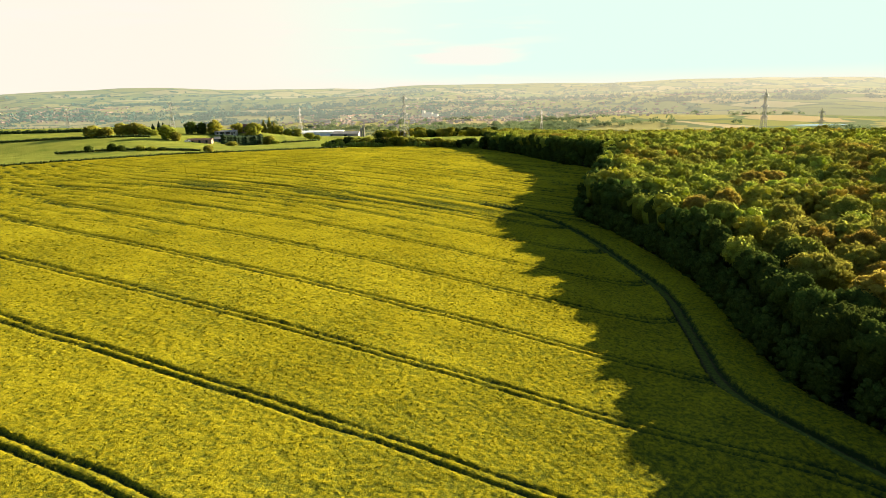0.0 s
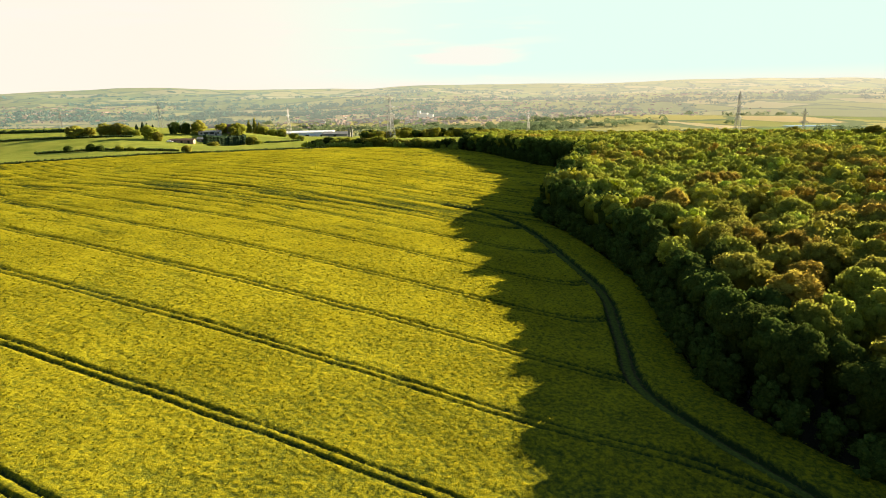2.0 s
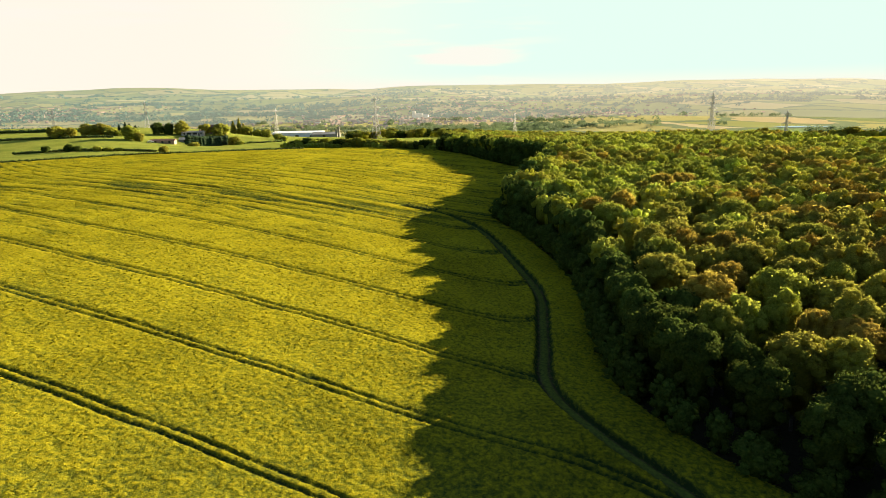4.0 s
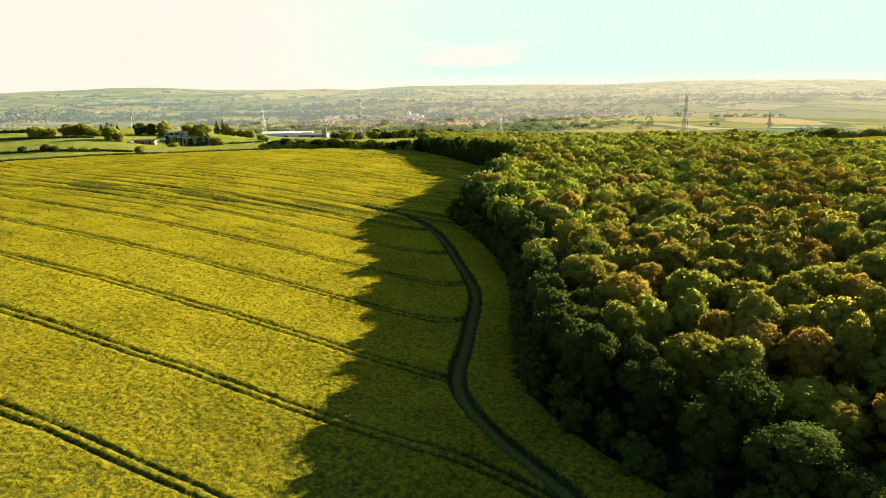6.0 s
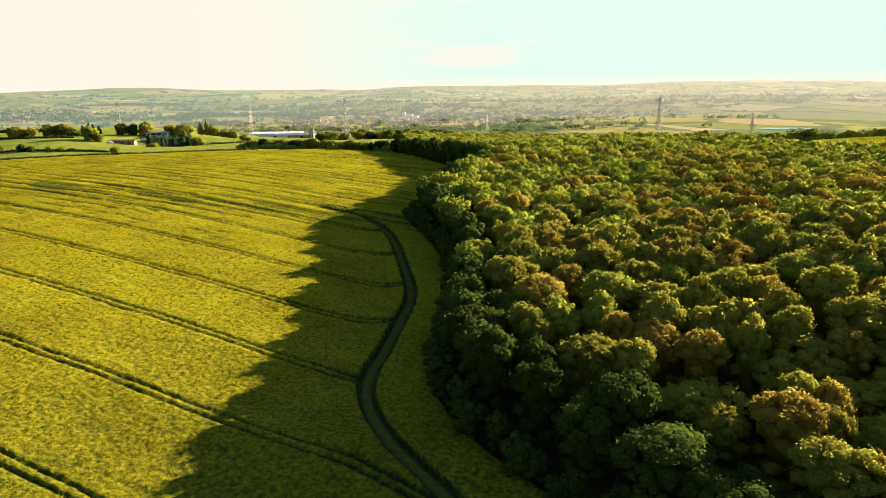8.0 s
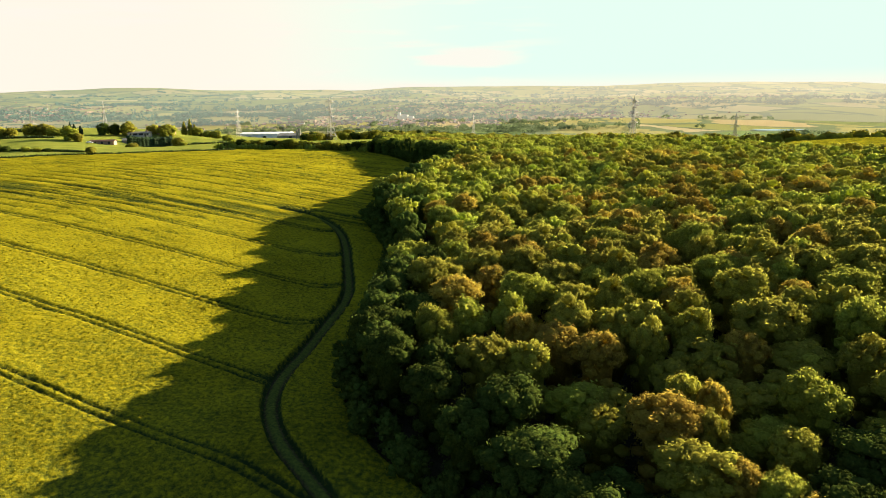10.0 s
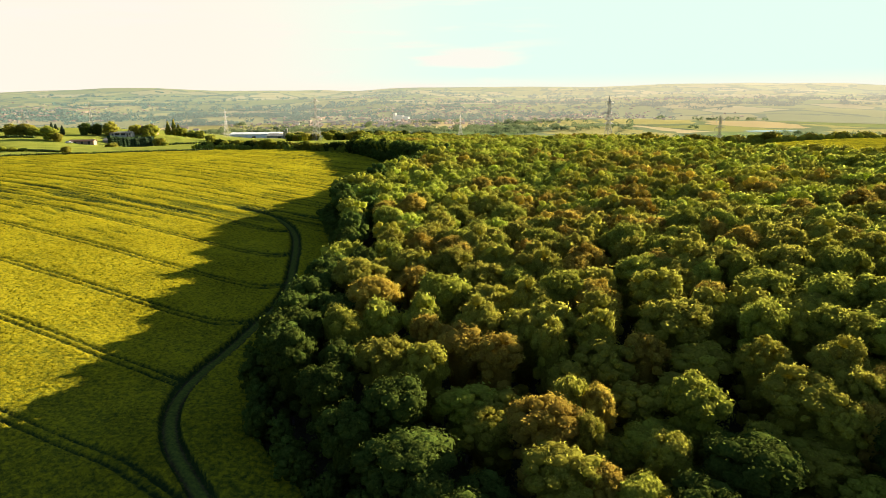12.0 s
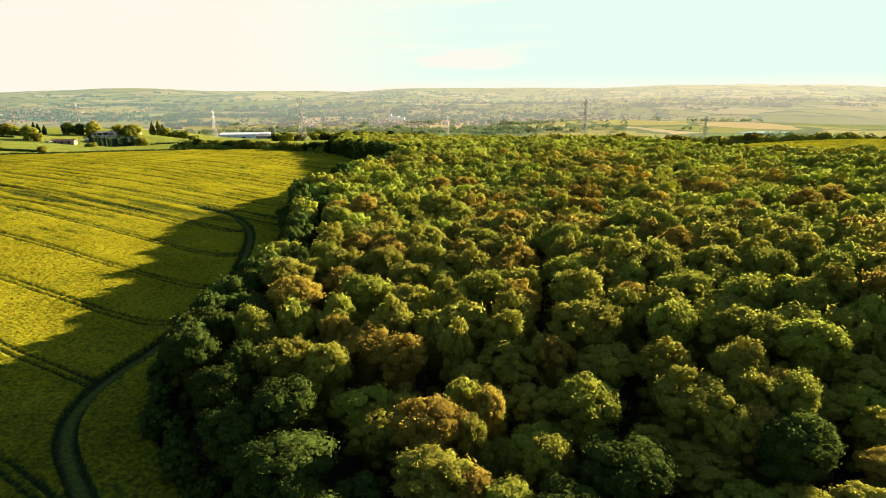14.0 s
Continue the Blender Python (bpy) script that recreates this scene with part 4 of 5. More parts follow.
# scrub takes deep leaves, so its shade is partly leaf colour
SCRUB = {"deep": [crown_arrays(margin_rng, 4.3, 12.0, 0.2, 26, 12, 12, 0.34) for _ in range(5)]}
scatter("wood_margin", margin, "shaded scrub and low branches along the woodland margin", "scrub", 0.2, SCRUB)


# ---- hedges and lone trees beyond the field ----
def hedge(name, line, tall, wide, label, mat=None, step=0.9, kind="structure", tiers=1):
    """A ragged row of leaf lobes along a line, standing on the ground."""
    rng = np.random.default_rng(len(name) + int(abs(line[0][0]) * 7))
    v0, f0 = ICO1
    vs, fs, at = [], [], 0
    for a, b in zip(line[:-1], line[1:]):
        n = max(2, int(math.hypot(b[0] - a[0], b[1] - a[1]) / (wide * step)))
        for k in range(n):
            t = (k + rng.uniform(0, 1)) / n
            x, y = a[0] + (b[0] - a[0]) * t + rng.normal(0, wide * 0.16), a[1] + (b[1] - a[1]) * t + rng.normal(0, wide * 0.16)
            h = tall / tiers * rng.uniform(0.7, 1.2)
            for tier in range(tiers):
                v = v0 * (1 + rng.uniform(-0.2, 0.2, (len(v0), 1))) * (wide * 0.62, wide * 0.62, h * (0.56 if tiers == 1 else 0.95))
                vs.append(v + (x, y, float(ground_z(x, y)) + h * 0.46 + tier * tall / tiers * 0.95))
                fs.append(f0 + at)
                at += len(v0)
    me = mesh_of(name, np.concatenate(vs), np.concatenate(fs), [mat or HEDGE])
    return tagged(new(name, me), label, "hedge", kind=kind)


hedge("field_hedge", [(x, y + 1.5) for x, y in FIELD_BACK[3:]], 1.7, 1.3, "low dark clipped hedge along the far field edge", None, 0.34, kind="stuff")
hedge("pasture_hedge", [(-214, 483), (-253, 477), (-330, 470), (-420, 455)], 1.6, 1.8, "long dark hedge across green pasture", None, 0.42, kind="stuff")
hedge("bush_row", [(-236, 402), (-205, 402), (-165, 404), (-148, 402)], 1.5, 1.8, "ragged dark hedge with bushes beside pasture", None, 0.45, kind="stuff")
hedge("lane_hedge", [(-276, 588), (-330, 592), (-400, 588), (-480, 570)], 3.0, 3.0, "tall dark hedge at the back of the pasture", None, 0.42, kind="stuff")
hedge("conifer_screen", [(-166, 498), (-143, 521)], 7.2, 3.0, "tall dark clipped conifer screen beside farm", LEAF["dark"], 0.16, kind="stuff", tiers=4)
hedge("bank_scrub", [(-134, 516), (-124, 520), (-113, 512), (-100, 530)], 1.6, 2.2, "low scrub on grassy bank below farm", kind="stuff")

hedge("far_field_scrub", [(235, 425), (262, 466), (300, 470), (400, 476), (540, 484)], 6.0, 5.5, "dense scrub joining the trees behind the far crop", LEAF["green"], 0.4, kind="stuff")
hedge("belt_scrub", [(-80, 436), (-60, 432), (-30, 433), (5, 433), (24, 428)], 3.6, 3.2, "dense dark scrub under the trees at the field end", LEAF["green"], 0.4, kind="stuff")
LONE = [  # kind, x, y, crown radius, height
    ("yellow", -254, 481, 6.6, 9.6), ("yellow", -245, 484, 5.2, 7.6), ("yellow", -246, 510, 6.6, 9.4), ("yellow", -236, 511, 6.8, 9.8), ("green", -228, 508, 5.2, 6.6), ("green", -221, 507, 4.0, 4.8),
    ("green", -198, 477, 5.6, 10.6), ("yellow", -191, 474, 3.6, 6.4), ("deep", -215.5, 401, 2.5, 4.4), ("deep", -200.5, 400, 3.3, 4.8), ("deep", -195, 400, 2.8, 3.8),
    ("green", -184, 401, 3.0, 3.2), ("green", -177, 401, 2.8, 2.9), ("deep", -171, 402, 2.4, 2.5), ("yellow", -140, 393, 3.2, 4.8),
    ("deep", -203, 536, 5.0, 10.2), ("deep", -196, 539, 4.2, 9.2), ("yellow", -187, 543, 6.6, 11.0), ("yellow", -172, 556, 5.2, 8.0), ("green", -157, 548, 7.0, 10.6),
    ("green", -146, 586, 5.0, 8.8), ("green", -138, 588, 4.0, 6.8), ("green", -129.5, 586, 5.0, 7.8), ("yellow", -121, 590, 3.4, 5.2),
    ("yellow", -137, 517, 5.0, 7.0), ("green", -130.5, 513, 3.0, 3.6), ("yellow", -150, 468, 4.6, 3.2), ("green", -112, 560, 4.0, 5.0), ("green", -103, 540, 3.6, 4.4),
]
for n, (kind, x, y, r, tall) in enumerate(LONE):
    size = r / KINDS[kind][0]
    words = {"green": "round dark green tree", "yellow": "round olive-yellow tree", "bronze": "small bronze-leaved tree", "deep": "dense deep green tree"}[kind]
    if tall < 5:
        words = words.replace("tree", "bush")
    plant(kind, n, x, y, size, n * 1.1, tall / ROUND_TALL / size, words + " standing in pasture near the farm", "trees near the farm", ROUND, 0.35)


def spire(x, y, tall, wide, mat, label, name="conifer"):
    """A narrow upright tree: stacked ragged whorls round a straight trunk."""
    rng = np.random.default_rng(int(abs(x) * 10 + y))
    tree = new(name)
    v0, f0 = ICO1
    vs, fs, at = [], [], 0
    for k in range(26):
        z = tall * (0.08 + 0.88 * k / 25)
        r = wide * (0.35 + 0.65 * math.sin(math.pi * min(1, (k + 3) / 29) ** 0.8)) * (1 - 0.55 * k / 25)
        for _ in range(3):
            a = rng.uniform(0, 6.28)
            v = v0 * (1 + rng.uniform(-0.25, 0.25, (len(v0), 1))) * (r * 0.6, r * 0.6, tall * 0.075)
            vs.append(v + (r * 0.45 * math.cos(a), r * 0.45 * math.sin(a), z))
            fs.append(f0 + at)
            at += len(v0)
    part("crown", mesh_of("crown", np.concatenate(vs), np.concatenate(fs), [mat]), None, tree)
    part("trunk", trunk_bmesh(rng, 0.18, tall * 0.35, tall), BARK, tree)
    tree.location = (x, y, float(ground_z(x, y)) - 0.1)
    return tagged(tree, label, "tree", "narrow trees near the farm")


for x, y, tall, wide in ((-228.5, 524, 8.0, 2.5), (-224, 525, 9.8, 2.5), (-220.3, 524, 8.8, 2.6), (-216.5, 526, 7.6, 2.4)):
    spire(x, y, tall, wide, LEAF["dark"], "dark narrow conifer in a clump beside pasture")
for x, y, tall, wide in ((-160, 593, 13.0, 3.6), (-155, 594, 16.0, 3.4), (-151.5, 595, 12.0, 3.4), (-147.5, 597, 8.5, 3.2)):
    spire(x, y, tall, wide, LEAF["yellow"], "tall slender olive-green poplar above the farm", "poplar")
spire(-149.5, 528, 10.8, 3.4, LEAF["green"], "dark green cypress beside the farm buildings")

belt_rng = np.random.default_rng(23)
belt = []
for k in range(46):
    t = k / 45
    x = -76 + 104 * t + belt_rng.uniform(-1.5, 1.5)
    belt.append((x, 438 - 6 * t + belt_rng.uniform(-3, 4), belt_rng.uniform(0.7, 1.15), belt_rng.uniform(0.62, 0.85), belt_rng.choice(["green", "green", "deep", "yellow"])))
for k in range(110):
    x = belt_rng.uniform(-70, 140)
    belt.append((x, 636 + belt_rng.uniform(-14, 34) - 0.1 * x, belt_rng.uniform(1.0, 1.45), belt_rng.uniform(0.62, 0.82), belt_rng.choice(["green", "green", "green", "yellow", "deep"])))
for k in range(95):
    x = belt_rng.uniform(258, 540)
    belt.append((x, 472 + belt_rng.uniform(-3, 14) + 0.05 * (x - 260), belt_rng.uniform(1.1, 1.6), belt_rng.uniform(0.60, 0.74), belt_rng.choice(["green", "yellow", "yellow"])))
for k in range(34):
    t = k / 33
    belt.append((218 + 46 * t + belt_rng.uniform(-5, 5), 395 + 75 * t + belt_rng.uniform(-5, 5), belt_rng.uniform(0.8, 1.1), belt_rng.uniform(0.7, 0.9), belt_rng.choice(["green", "yellow"])))
scatter("tree_belt", belt, "belts of hedgerow trees in dark green and olive beyond the field", "tree belt", 3.0, tall_by=0.74)

# second rapeseed field beyond the wood
px, py = np.meshgrid(np.arange(175, 640, 2.2), np.arange(130, 462, 2.2))
rows_n, cols_n = px.shape
i = np.arange(px.size).reshape(rows_n, cols_n)
pf = np.stack([i[:-1, :-1], i[:-1, 1:], i[1:, 1:], i[1:, :-1]], -1).reshape(-1, 4)
px, py = px.ravel(), py.ravel()
pile = 0.8 + 0.4 * vnoise(px / 3, py / 3, 51)
pk = ~inside(WOOD, px[pf].mean(1), py[pf].mean(1)) & (px[pf].mean(1) > 200 + 0.75 * np.clip(py[pf].mean(1) - 300, 0, 200))
me = mesh_of("rapeseed_crop", np.stack([px, py, ground_z(px, py) + pile], -1), pf[pk], [CROP], attrs={"bloom": np.clip(pile - 0.40, 0, 1)})
tagged(new("far_rapeseed_crop", me), "distant yellow rapeseed field behind the woodland", "crop field", kind="stuff")


# ---- farm buildings ----
def gabled(name, x, y, turn, length, width, eave, ridge, wall, roof, label, category, openings=(), chimney=False, over=0.4):
    """A pitched-roof building: four walls, two roof slopes, openings along the front (offset, width, height, sill)."""
    thing = new(name)
    hl, hw = length / 2, width / 2
    for sx, sy, nx, ny in ((-hl, -hw, hl, -hw + 0.3), (-hl, hw - 0.3, hl, hw)):
        bm = bmesh.new()
        if sy < 0 and openings:
            cuts = sorted((o - w / 2, o + w / 2, s, s + h) for o, w, h, s in openings)
            at = -hl
            for a, b, s, t in cuts:
                box_into(bm, at, a, sy, ny, -0.8, eave)
                if s > 0.05:
                    box_into(bm, a, b, sy, ny, -0.8, s)
                box_into(bm, a, b, sy, ny, t, eave)
                at = b
            box_into(bm, at, hl, sy, ny, -0.8, eave)
        else:
            box_into(bm, sx, nx, sy, ny, -0.8, eave)
        part("wall", bm, wall, thing)
    for ex in (-hl, hl - 0.3):
        bm = bmesh.new()
        v = [bm.verts.new((ex + d, yy2, zz)) for d in (0, 0.3) for yy2, zz in ((-hw + 0.3, -0.8), (hw - 0.3, -0.8), (hw - 0.3, eave), (0, ridge - 0.1), (-hw + 0.3, eave))]
        bm.faces.new(v[4::-1])
        bm.faces.new(v[5:])
        for k in range(5):
            bm.faces.new((v[k], v[(k + 1) % 5], v[5 + (k + 1) % 5], v[5 + k]))
        part("gable", bm, wall, thing)
    for s in (-1, 1):
        bm = bmesh.new()
        pts = [(s * (hw + over), eave - over * (ridge - eave) / hw), (0, ridge), (0, ridge + 0.18), (s * (hw + over), eave + 0.18 - over * (ridge - eave) / hw)]
        v = [bm.verts.new((e, a, b)) for e in (-hl - over, hl + over) for a, b in pts]
        for f in ((0, 1, 2, 3), (7, 6, 5, 4), (0, 4, 5, 1), (1, 5, 6, 2), (2, 6, 7, 3), (3, 7, 4, 0)):
            bm.faces.new([v[k] for k in f])
        bmesh.ops.recalc_face_normals(bm, faces=bm.faces)
        part("roof", bm, roof, thing)
    for o, w, h, s in openings:
        bm = bmesh.new()
        box_into(bm, o - w / 2, o + w / 2, -hw + 0.12, -hw + 0.2, s, s + h)
        part("door" if s < 0.05 else "window", bm, DARK_OPENING, thing)
    if chimney:
        bm = bmesh.new()
        box_into(bm, hl * 0.6, hl * 0.6 + 0.9, -0.45, 0.45, ridge - 0.6, ridge + 1.3)
        part("chimney", bm, BRICK, thing)
    thing.matrix_basis = pose(x, y, float(ground_z(x, y)) + 0.1, 0, 0, turn)
    return tagged(thing, label, category, "farm buildings")


gabled("stable_block", -176, 480, 2, 17, 5, 2.0, 2.9, BRICK, ROOF_TILE, "long low brown brick stable block on pasture", "farm building", [(-5, 1.6, 1.7, 0.0), (0, 1.6, 1.7, 0.0), (5, 1.6, 1.7, 0.0)])
gabled("barn", -169, 514, 6, 16, 8, 2.8, 4.2, STONE, ROOF_GREY, "stone barn with pale grey sheet roof", "barn", [(-3, 3.0, 2.8, 0.0), (4, 1.4, 1.2, 1.4)])
gabled("lean_to", -155, 527, -3, 13, 7, 3.0, 4.2, STONE, WHITE_METAL, "low shed with bright sheet metal roof", "shed", [(0, 3.0, 2.3, 0.0)])
gabled("farmhouse", -177, 542, 3, 17, 7, 2.6, 3.7, RENDER_WALL, ROOF_GREY, "long pale farmhouse with grey roof and dark windows", "farmhouse",
       [(-6.2, 1.4, 1.3, 1.0), (-2.5, 3.6, 2.0, 0.9), (2.2, 3.6, 2.0, 0.9), (5.4, 1.1, 2.1, 0.0), (7.2, 1.2, 1.3, 1.0)], True)
gabled("brick_cottage", -163, 560, -6, 13, 8, 4.2, 6.8, BRICK, ROOF_TILE, "brick cottage with red-brown tiled roof", "cottage", [(-4, 1.3, 1.3, 1.0), (0, 1.1, 2.1, 0.0), (4, 1.3, 1.3, 1.0)], True)


def parked_car(x, y, turn):
    car = new("car")
    bm = bmesh.new()
    prof = [(-2.1, 0.35), (2.1, 0.35), (2.15, 0.8), (1.2, 0.95), (0.5, 1.5), (-1.5, 1.55), (-2.1, 1.0)]
    for side in (-0.85, 0.85):
        for p in prof:
            bm.verts.new((p[0], side, p[1]))
    bm.verts.ensure_lookup_table()
    n = len(prof)
    bm.faces.new(bm.verts[:n])
    bm.faces.new(list(bm.verts[n:])[::-1])
    for k in range(n):
        bm.faces.new((bm.verts[k], bm.verts[n + k], bm.verts[n + (k + 1) % n], bm.verts[(k + 1) % n]))
    bmesh.ops.recalc_face_normals(bm, faces=bm.faces)
    bmesh.ops.bevel(bm, geom=bm.edges[:], offset=0.08, segments=2, affect="EDGES")
    part("body", bm, CAR_PAINT, car)
    for side in (-0.87, 0.83):
        bm = bmesh.new()
        box_into(bm, -1.35, 0.45, side, side + 0.04, 1.0, 1.4)
        part("window", bm, CAR_GLASS, car)
    for wx in (-1.3, 1.3):
        for side in (-0.8, 0.8):
            bm = bmesh.new()
            bmesh.ops.create_cone(bm, cap_ends=True, segments=14, radius1=0.33, radius2=0.33, depth=0.22, matrix=pose(wx, side, 0.33, 90))
            part("wheel", bm, RUBBER, car)
    car.matrix_basis = pose(x, y, float(ground_z(x, y)) + 0.02, 0, 0, turn)
    return tagged(car, "white car parked on grass near the stables", "car")


parked_car(-182, 472, 10)


# ---- pylons ----
def build_pylon():
    """Lattice tower of unit design, 40 m high: four braced legs, three pairs of arms with hanging insulators."""
    tower = new("pylon")
    half = lambda z: 3.4 + (0.85 - 3.4) * min(1, z / 24) if z < 24 else 0.85 - 0.35 * (z - 24) / 14  # noqa: E731
    levels = [0, 5.5, 10.5, 14.8, 18.4, 21.4, 24, 26.6, 29.2, 31.8, 34.4, 37]
    corners = ((-1, -1), (1, -1), (1, 1), (-1, 1))
    for cx2, cy2 in corners:
        bm = bmesh.new()
        for a, b in zip(levels[:-1], levels[1:]):
            beam_into(bm, (cx2 * half(a), cy2 * half(a), a), (cx2 * half(b), cy2 * half(b), b), 0.23 if a < 20 else 0.18)
        part("leg", bm, STEEL, tower)
    for f in range(4):
        bm = bmesh.new()
        (ax, ay), (bx, by) = corners[f], corners[(f + 1) % 4]
        for a, b in zip(levels[:-1], levels[1:]):
            beam_into(bm, (ax * half(a), ay * half(a), a), (bx * half(b), by * half(b), b), 0.11)
            beam_into(bm, (bx * half(a), by * half(a), a), (ax * half(b), ay * half(b), b), 0.11)
            beam_into(bm, (ax * half(b), ay * half(b), b), (bx * half(b), by * half(b), b), 0.13)
        part("bracing", bm, STEEL, tower)
    bm = bmesh.new()
    for cx2, cy2 in corners:
        beam_into(bm, (cx2 * 0.5, cy2 * 0.5, 37), (0, 0, 40.5), 0.2)
    part("peak", bm, STEEL, tower)
    for z, reach in ((22.0, 5.6), (29.0, 6.6), (36.0, 5.0)):
        for s in (-1, 1):
            bm = bmesh.new()
            tip = (s * reach, 0, z + 0.4)
            for yy2 in (-0.8, 0.8):
                beam_into(bm, (s * 0.7, yy2, z), tip, 0.2)
                beam_into(bm, (s * 0.7, yy2, z + 1.7), tip, 0.18)
                beam_into(bm, (s * reach * 0.5, yy2 * 0.5, z + 0.2), (s * 0.7, yy2, z + 1.7), 0.14)
            arm = part("arm", bm, STEEL, tower)
            bm = bmesh.new()
            for k in range(9):
                bmesh.ops.create_cone(bm, cap_ends=True, segments=8, radius1=0.13, radius2=0.08, depth=0.22, matrix=pose(s * reach, 0, z - 0.1 - 0.3 * k))
            part("insulator", bm, GLAZE, arm, "hanging string of pale glass discs")
    return tower


PYLONS = [(181, 378, 42, 42), (-38, 650, 42, 48), (-284, 700, 40, 14), (-165, 769, 29, 75), (332, 588, 24, 30), (105, 716, 22, 60), (-720, 1280, 24, 40)]
first = build_pylon()
for n, (x, y, top, turn) in enumerate(PYLONS):
    z = float(ground_z(x, y)) - 0.15
    if n == 0:
        first.matrix_basis = Matrix.LocRotScale((x, y, z), Euler((0, 0, radians(turn))), Vector((1, 1, 1)) * (top - z) / 40.5)
        tagged(first, "grey steel lattice electricity pylon with three pairs of arms", "pylon", "electricity pylons")
    else:
        copy = copy_thing(first, pose(0, 0, 0))
        copy.matrix_basis = Matrix.LocRotScale((x, y, z), Euler((0, 0, radians(turn))), Vector((1, 1, 1)) * (top - z) / 40.5)

# ---- pale sheds, silos and landmark in the valley ----
gabled("warehouse", -172, 918, 2, 66, 34, 8.0, 9.6, WHITE_METAL, WHITE_METAL, "long white metal warehouse with low pitched roof", "warehouse", [(-20, 5, 5, 0.0), (0, 5, 5, 0.0), (20, 5, 5, 0.0)])
gabled("grey_store", -128, 880, -4, 34, 22, 5.0, 7.5, STONE, ROOF_GREY, "grey store building beside the warehouse", "store", [(0, 4, 4, 0.0)])
silos = new("silo_pair")
for dx, tall in ((-1.4, 9.5), (1.4, 11.5)):
    bm = bmesh.new()
    bmesh.ops.create_cone(bm, cap_ends=True, segments=20, radius1=1.2, radius2=1.2, depth=tall, matrix=pose(dx, 0, tall / 2 - 0.5))
    cyl = part("cylinder", bm, ROOF_GREY, silos)
    bm = bmesh.new()
    bmesh.ops.create_cone(bm, cap_ends=True, segments=20, radius1=1.28, radius2=0.3, depth=0.9, matrix=pose(dx, 0, tall + 0.1))
    part("cap", bm, ROOF_GREY, cyl)
silos.location = (-91, 745, float(ground_z(-91, 745)))
tagged(silos, "pair of pale metal grain silos among trees", "silo")

HALL_STONE = material("pale_warm_stone", [(0.34, 0.30, 0.23), (0.46, 0.41, 0.32)], 0.05, stains=0.1, rough=0.95, spec=0.0)
# haze as emission, which also lifts the hall's unlit faces
haze_emission(HALL_STONE.node_tree, HALL_STONE.node_tree.nodes["Principled BSDF"], 0.11)
hall = new("town_hall")
for name, dims in (("block", (-16, 16, -8, 8, -1, 12)), ("tower", (-14, -6, -9, -1, -1, 22)), ("wing", (16, 34, -6, 6, -1, 8))):
    bm = bmesh.new()
    box_into(bm, *dims)
    bmesh.ops.bevel(bm, geom=bm.edges[:], offset=0.15, segments=1, affect="EDGES")
    part(name, bm, HALL_STONE, hall)
for a, b in ((-16, 16), (16, 34)):
    bm = bmesh.new()
    z0, w2 = (12, 8.5) if a < 0 else (8, 6.5)
    v = [bm.verts.new((e, s, zz)) for e in (a, b) for s, zz in ((-w2, z0), (w2, z0), (0, z0 + 4))]
    for f in ((0, 2, 1), (3, 4, 5), (0, 3, 5, 2), (1, 2, 5, 4), (0, 1, 4, 3)):
        bm.faces.new([v[k] for k in f])
    part("roof", bm, HALL_STONE, hall)
hall.matrix_basis = pose(-48, 2020, float(ground_z(-48, 2020)), 0, 0, -20)
tagged(hall, "large pale stone civic building with a square tower in the town", "civic building")


# ---- water in the valley ----
def pond(x, y, long, wide):
    n = 40
    ring = [(x + long * math.cos(6.2832 * k / n) * (1 + 0.1 * math.sin(k * 1.7)), y + wide * math.sin(6.2832 * k / n)) for k in range(n)]
    level = max(float(ground_z(a, b)) for a, b in ring) + 0.3
    me = bpy.data.meshes.new("water")
    me.from_pydata([(a, b, level) for a, b in ring], [], [list(range(n))])
    me.materials.append(WATER)
    return tagged(new("water", me), "still pale lake reflecting the evening sky", "water", kind="structure")


WATER = material("still_water", [(0.03, 0.04, 0.04), (0.04, 0.05, 0.05)], 0.02, rough=0.06, spec=0.6)
pond(725, 1290, 54, 26)


# ---- town and valley trees ----
TOWN_BRICK = material("pale_sandy_brick", [(0.17, 0.12, 0.085), (0.24, 0.18, 0.13)], 0.02, island=0.2, rough=0.95, spec=0.0)
TOWN_ROOF = material("weathered_clay_roofs", [(0.19, 0.115, 0.080), (0.28, 0.180, 0.125)], 0.02, island=0.25, rough=0.95, spec=0.0)
TOWN_PALE = material("pale_town_render", [(0.42, 0.38, 0.30), (0.54, 0.49, 0.40)], 0.02, island=0.2, rough=0.95, spec=0.0)
TOWN_SLATE = material("grey_town_slate", [(0.12, 0.11, 0.10), (0.18, 0.165, 0.145)], 0.02, island=0.2, rough=0.95, spec=0.0)
# distance haze given to walls and roofs as emission
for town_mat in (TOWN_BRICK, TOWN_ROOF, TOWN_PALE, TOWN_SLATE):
    haze_emission(town_mat.node_tree, town_mat.node_tree.nodes["Principled BSDF"], 0.076)


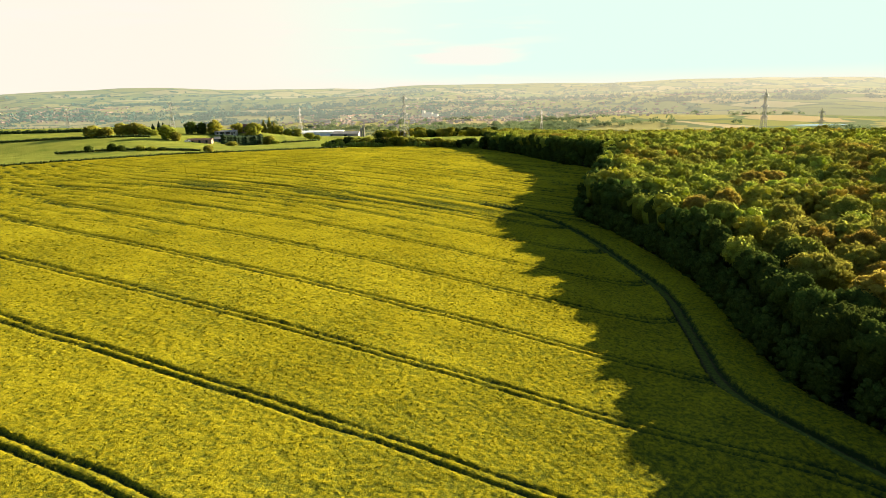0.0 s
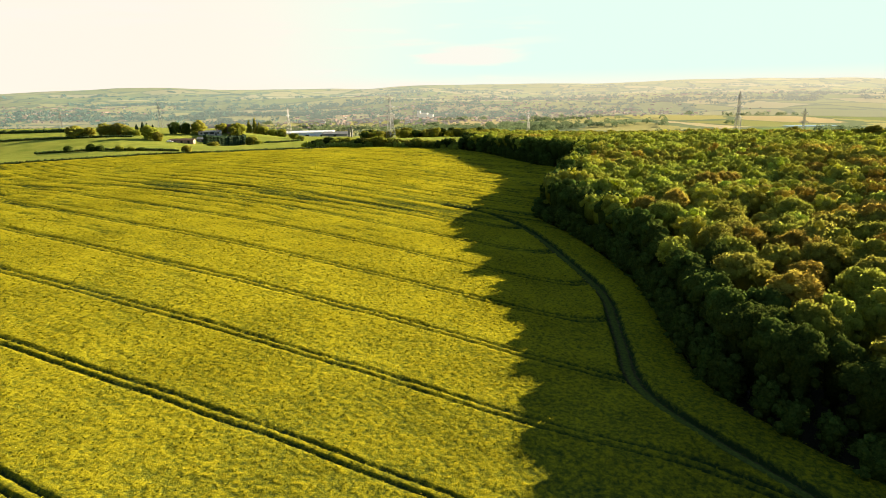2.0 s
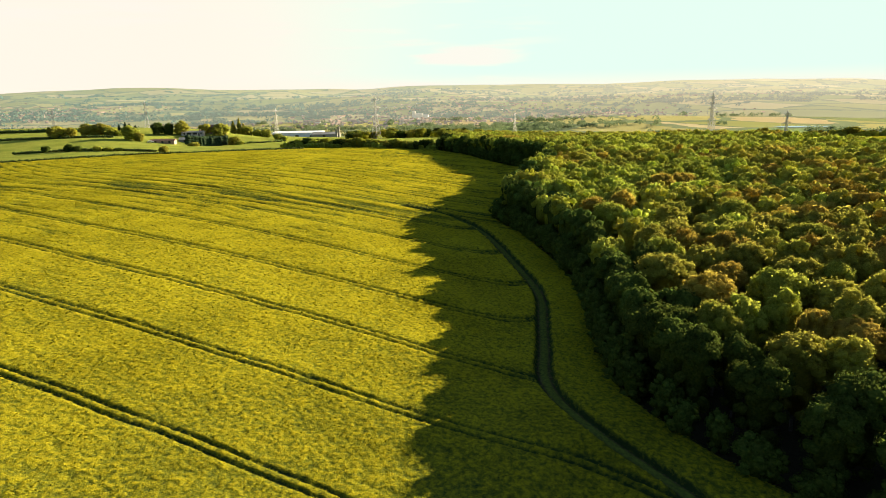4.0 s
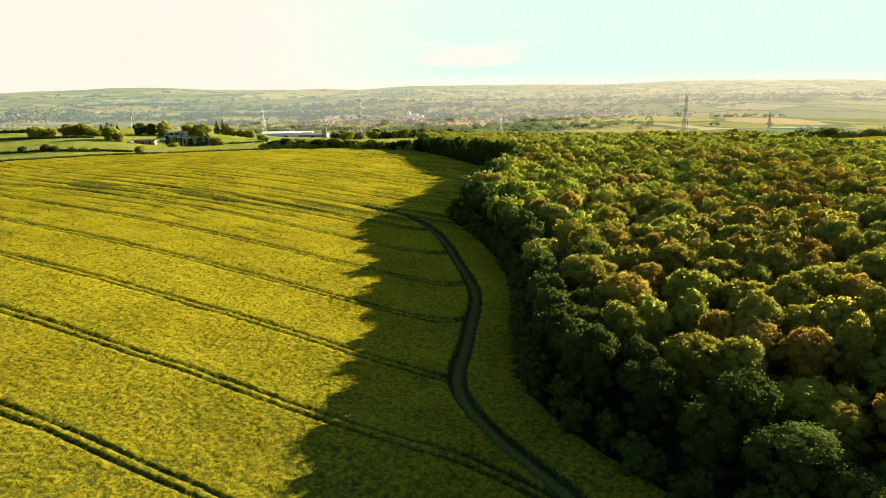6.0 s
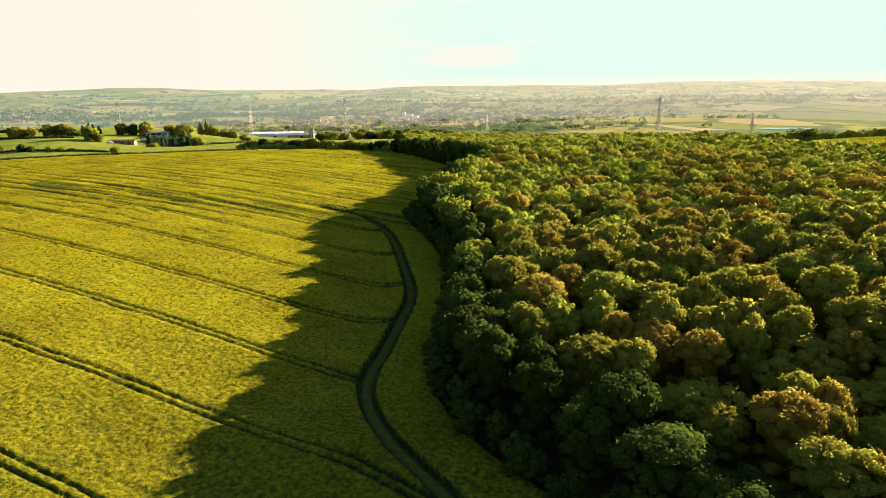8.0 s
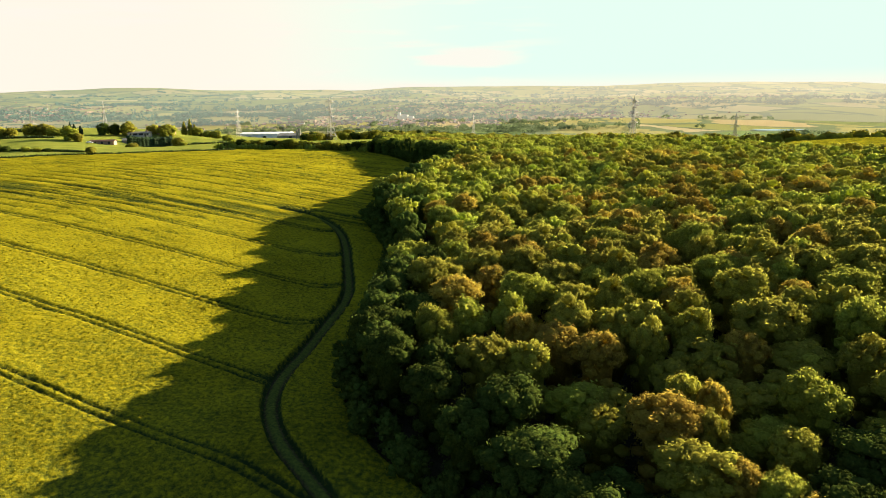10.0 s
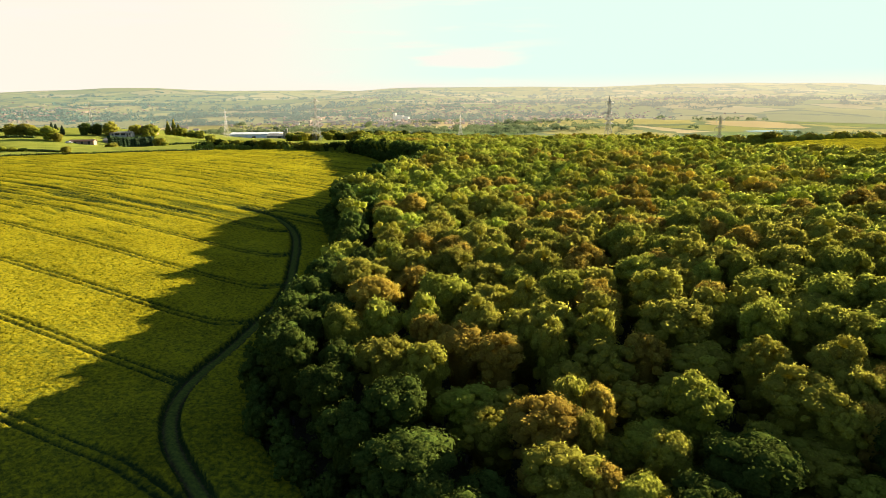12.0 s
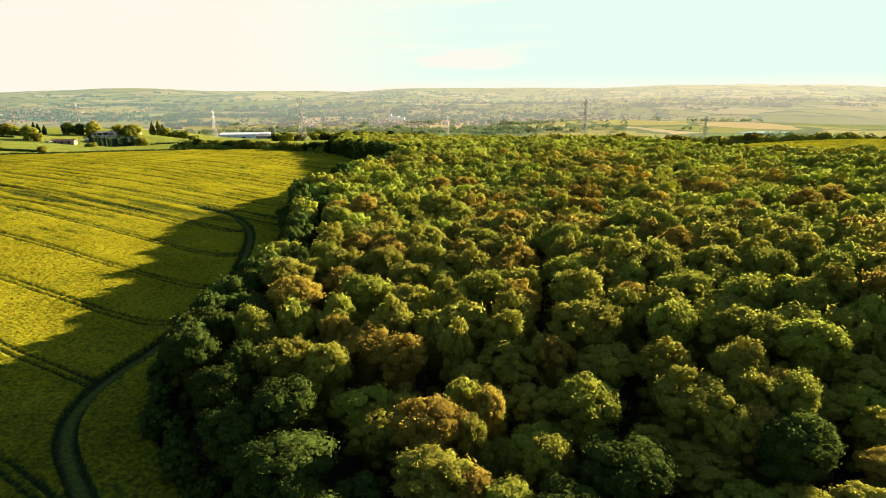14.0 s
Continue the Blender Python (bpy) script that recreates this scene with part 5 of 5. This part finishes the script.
def town(name, clusters, label):
    """Terraces of small pitched-roof houses in one mesh."""
    rng = np.random.default_rng(77)
    vs, fs, idx, at = [], [], [], 0
    base_v = np.array([(-1, -1, 0), (1, -1, 0), (1, 1, 0), (-1, 1, 0), (-1, -1, 1), (1, -1, 1), (1, 1, 1), (-1, 1, 1), (-1, 0, 1.6), (1, 0, 1.6)], float)
    tri = np.array([(0, 1, 5), (0, 5, 4), (1, 2, 6), (1, 6, 5), (2, 3, 7), (2, 7, 6), (3, 0, 4), (3, 4, 7), (4, 8, 7), (5, 6, 9), (4, 5, 9), (4, 9, 8), (6, 7, 8), (6, 8, 9)])
    mat_pattern = np.array([0] * 10 + [2] * 4)
    for cx2, cy2, wx, wy, count in clusters:
        for _ in range(count):
            x, y = rng.normal(cx2, wx), rng.normal(cy2, wy)
            turn = 0.4 * vnoise(x / 200, y / 200, 61) * 6 + rng.choice([0, 1.57])
            length, wide, tall = rng.choice([3.5, 4.5, 6, 9, 14], p=[0.35, 0.3, 0.2, 0.1, 0.05]), rng.uniform(3.0, 3.9), rng.uniform(3.4, 5.0)
            v = base_v * (length * 0.8, wide * 0.85, tall * 0.8)
            c, s = math.cos(turn), math.sin(turn)
            vs.append(np.c_[c * v[:, 0] - s * v[:, 1] + x, s * v[:, 0] + c * v[:, 1] + y, v[:, 2] + float(ground_z(x, y)) - 0.6])
            fs.append(tri + at)
            at += 10
            idx.append(np.where(mat_pattern == 0, 0 if rng.random() < 0.03 else 1, 2 if rng.random() < 0.75 else 3))
    me = mesh_of(name, np.concatenate(vs), np.concatenate(fs), [TOWN_PALE, TOWN_BRICK, TOWN_ROOF, TOWN_SLATE], np.concatenate(idx))
    return tagged(new(name, me), label, "town", kind="stuff")


TOWN = [(-60, 1900, 180, 160, 260), (250, 2050, 260, 150, 330), (520, 2080, 150, 110, 110), (-330, 1850, 140, 110, 130), (80, 2380, 320, 130, 260), (-1350, 2250, 160, 150, 260), (-1500, 2600, 240, 160, 160),
        (-1450, 2000, 120, 80, 90), (420, 2950, 220, 120, 150), (150, 3150, 160, 90, 60), (-330, 3250, 120, 90, 50), (1050, 2900, 180, 100, 90), (1480, 3050, 200, 120, 60)]
town("town", TOWN, "distant town of brick and pale houses across the valley")

valley_rng = np.random.default_rng(5)
v0, f0 = ICO1
near_set, far_set = [[], [], 0], [[], [], 0]


def clump(x, y, r, h):
    reach = math.hypot(x - 50, y)
    if reach > 4550:
        return
    h = h * (1 - 0.5 * max(0.0, (reach - 3600) / 1000))
    some = far_set if reach > 1900 else near_set
    n = 26 if some is far_set else 100
    d = valley_rng.normal(size=(n, 3))
    d[:, 2] = np.abs(d[:, 2]) * 0.9 - 0.25
    d /= np.linalg.norm(d, axis=1)[:, None]
    p = d * (r, r, h * 0.55) * valley_rng.uniform(0.75, 1.1, (n, 1)) + (x, y, float(ground_z(x, y)) + h * 0.42)
    e = valley_rng.normal(size=(n, 3, 3)) * r * (0.33 if some is far_set else 0.15)
    some[0].append((p[:, None] + e).reshape(-1, 3))
    some[1].append(np.arange(3 * n).reshape(n, 3) + some[2])
    some[2] += 3 * n


for _ in range(260):
    y = 1000 + 3500 * valley_rng.random() ** 1.25
    x = valley_rng.uniform(-0.78, 0.80) * y + 40
    if x > 0.24 * y and y < 2300 and valley_rng.random() < 0.85:
        continue
    a = valley_rng.choice([0.25, 1.75]) + valley_rng.normal(0, 0.25)
    for k in range(valley_rng.integers(6, 20)):
        d = k * valley_rng.uniform(8, 14)
        clump(x + d * math.cos(a), y + d * math.sin(a) * 0.6, valley_rng.uniform(4, 8), valley_rng.uniform(6, 12))
for wx, wy, sx, sy, n in ((-1000, 2080, 150, 40, 130), (-560, 2250, 190, 30, 160), (-560, 2760, 260, 40, 150), (-1250, 2950, 170, 40, 110), (-800, 1500, 200, 30, 90), (-150, 1500, 260, 30, 130),
                          (200, 1420, 160, 30, 70), (100, 2150, 320, 180, 170), (-1350, 2300, 200, 150, 90), (500, 2950, 300, 120, 120), (900, 2500, 260, 60, 100), (1700, 2700, 250, 50, 90), (200, 3600, 900, 250, 160)):
    for _ in range(n):
        clump(valley_rng.normal(wx, sx), valley_rng.normal(wy, sy), valley_rng.uniform(5, 10), valley_rng.uniform(8, 14))
# valley and hill leaves tinted duller and bluer for the haze between
VALLEY_LEAF = material("haze_tinted_hedgerow_leaves", [(0.105, 0.142, 0.070), (0.150, 0.180, 0.088)], 0.05, rough=0.95, spec=0.0, translucent=0.5)
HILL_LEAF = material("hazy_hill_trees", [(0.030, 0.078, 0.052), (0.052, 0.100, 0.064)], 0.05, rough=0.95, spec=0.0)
# haze in front of the hill trees, put in as emission
haze_emission(HILL_LEAF.node_tree, HILL_LEAF.node_tree.nodes["Principled BSDF"], 0.093)
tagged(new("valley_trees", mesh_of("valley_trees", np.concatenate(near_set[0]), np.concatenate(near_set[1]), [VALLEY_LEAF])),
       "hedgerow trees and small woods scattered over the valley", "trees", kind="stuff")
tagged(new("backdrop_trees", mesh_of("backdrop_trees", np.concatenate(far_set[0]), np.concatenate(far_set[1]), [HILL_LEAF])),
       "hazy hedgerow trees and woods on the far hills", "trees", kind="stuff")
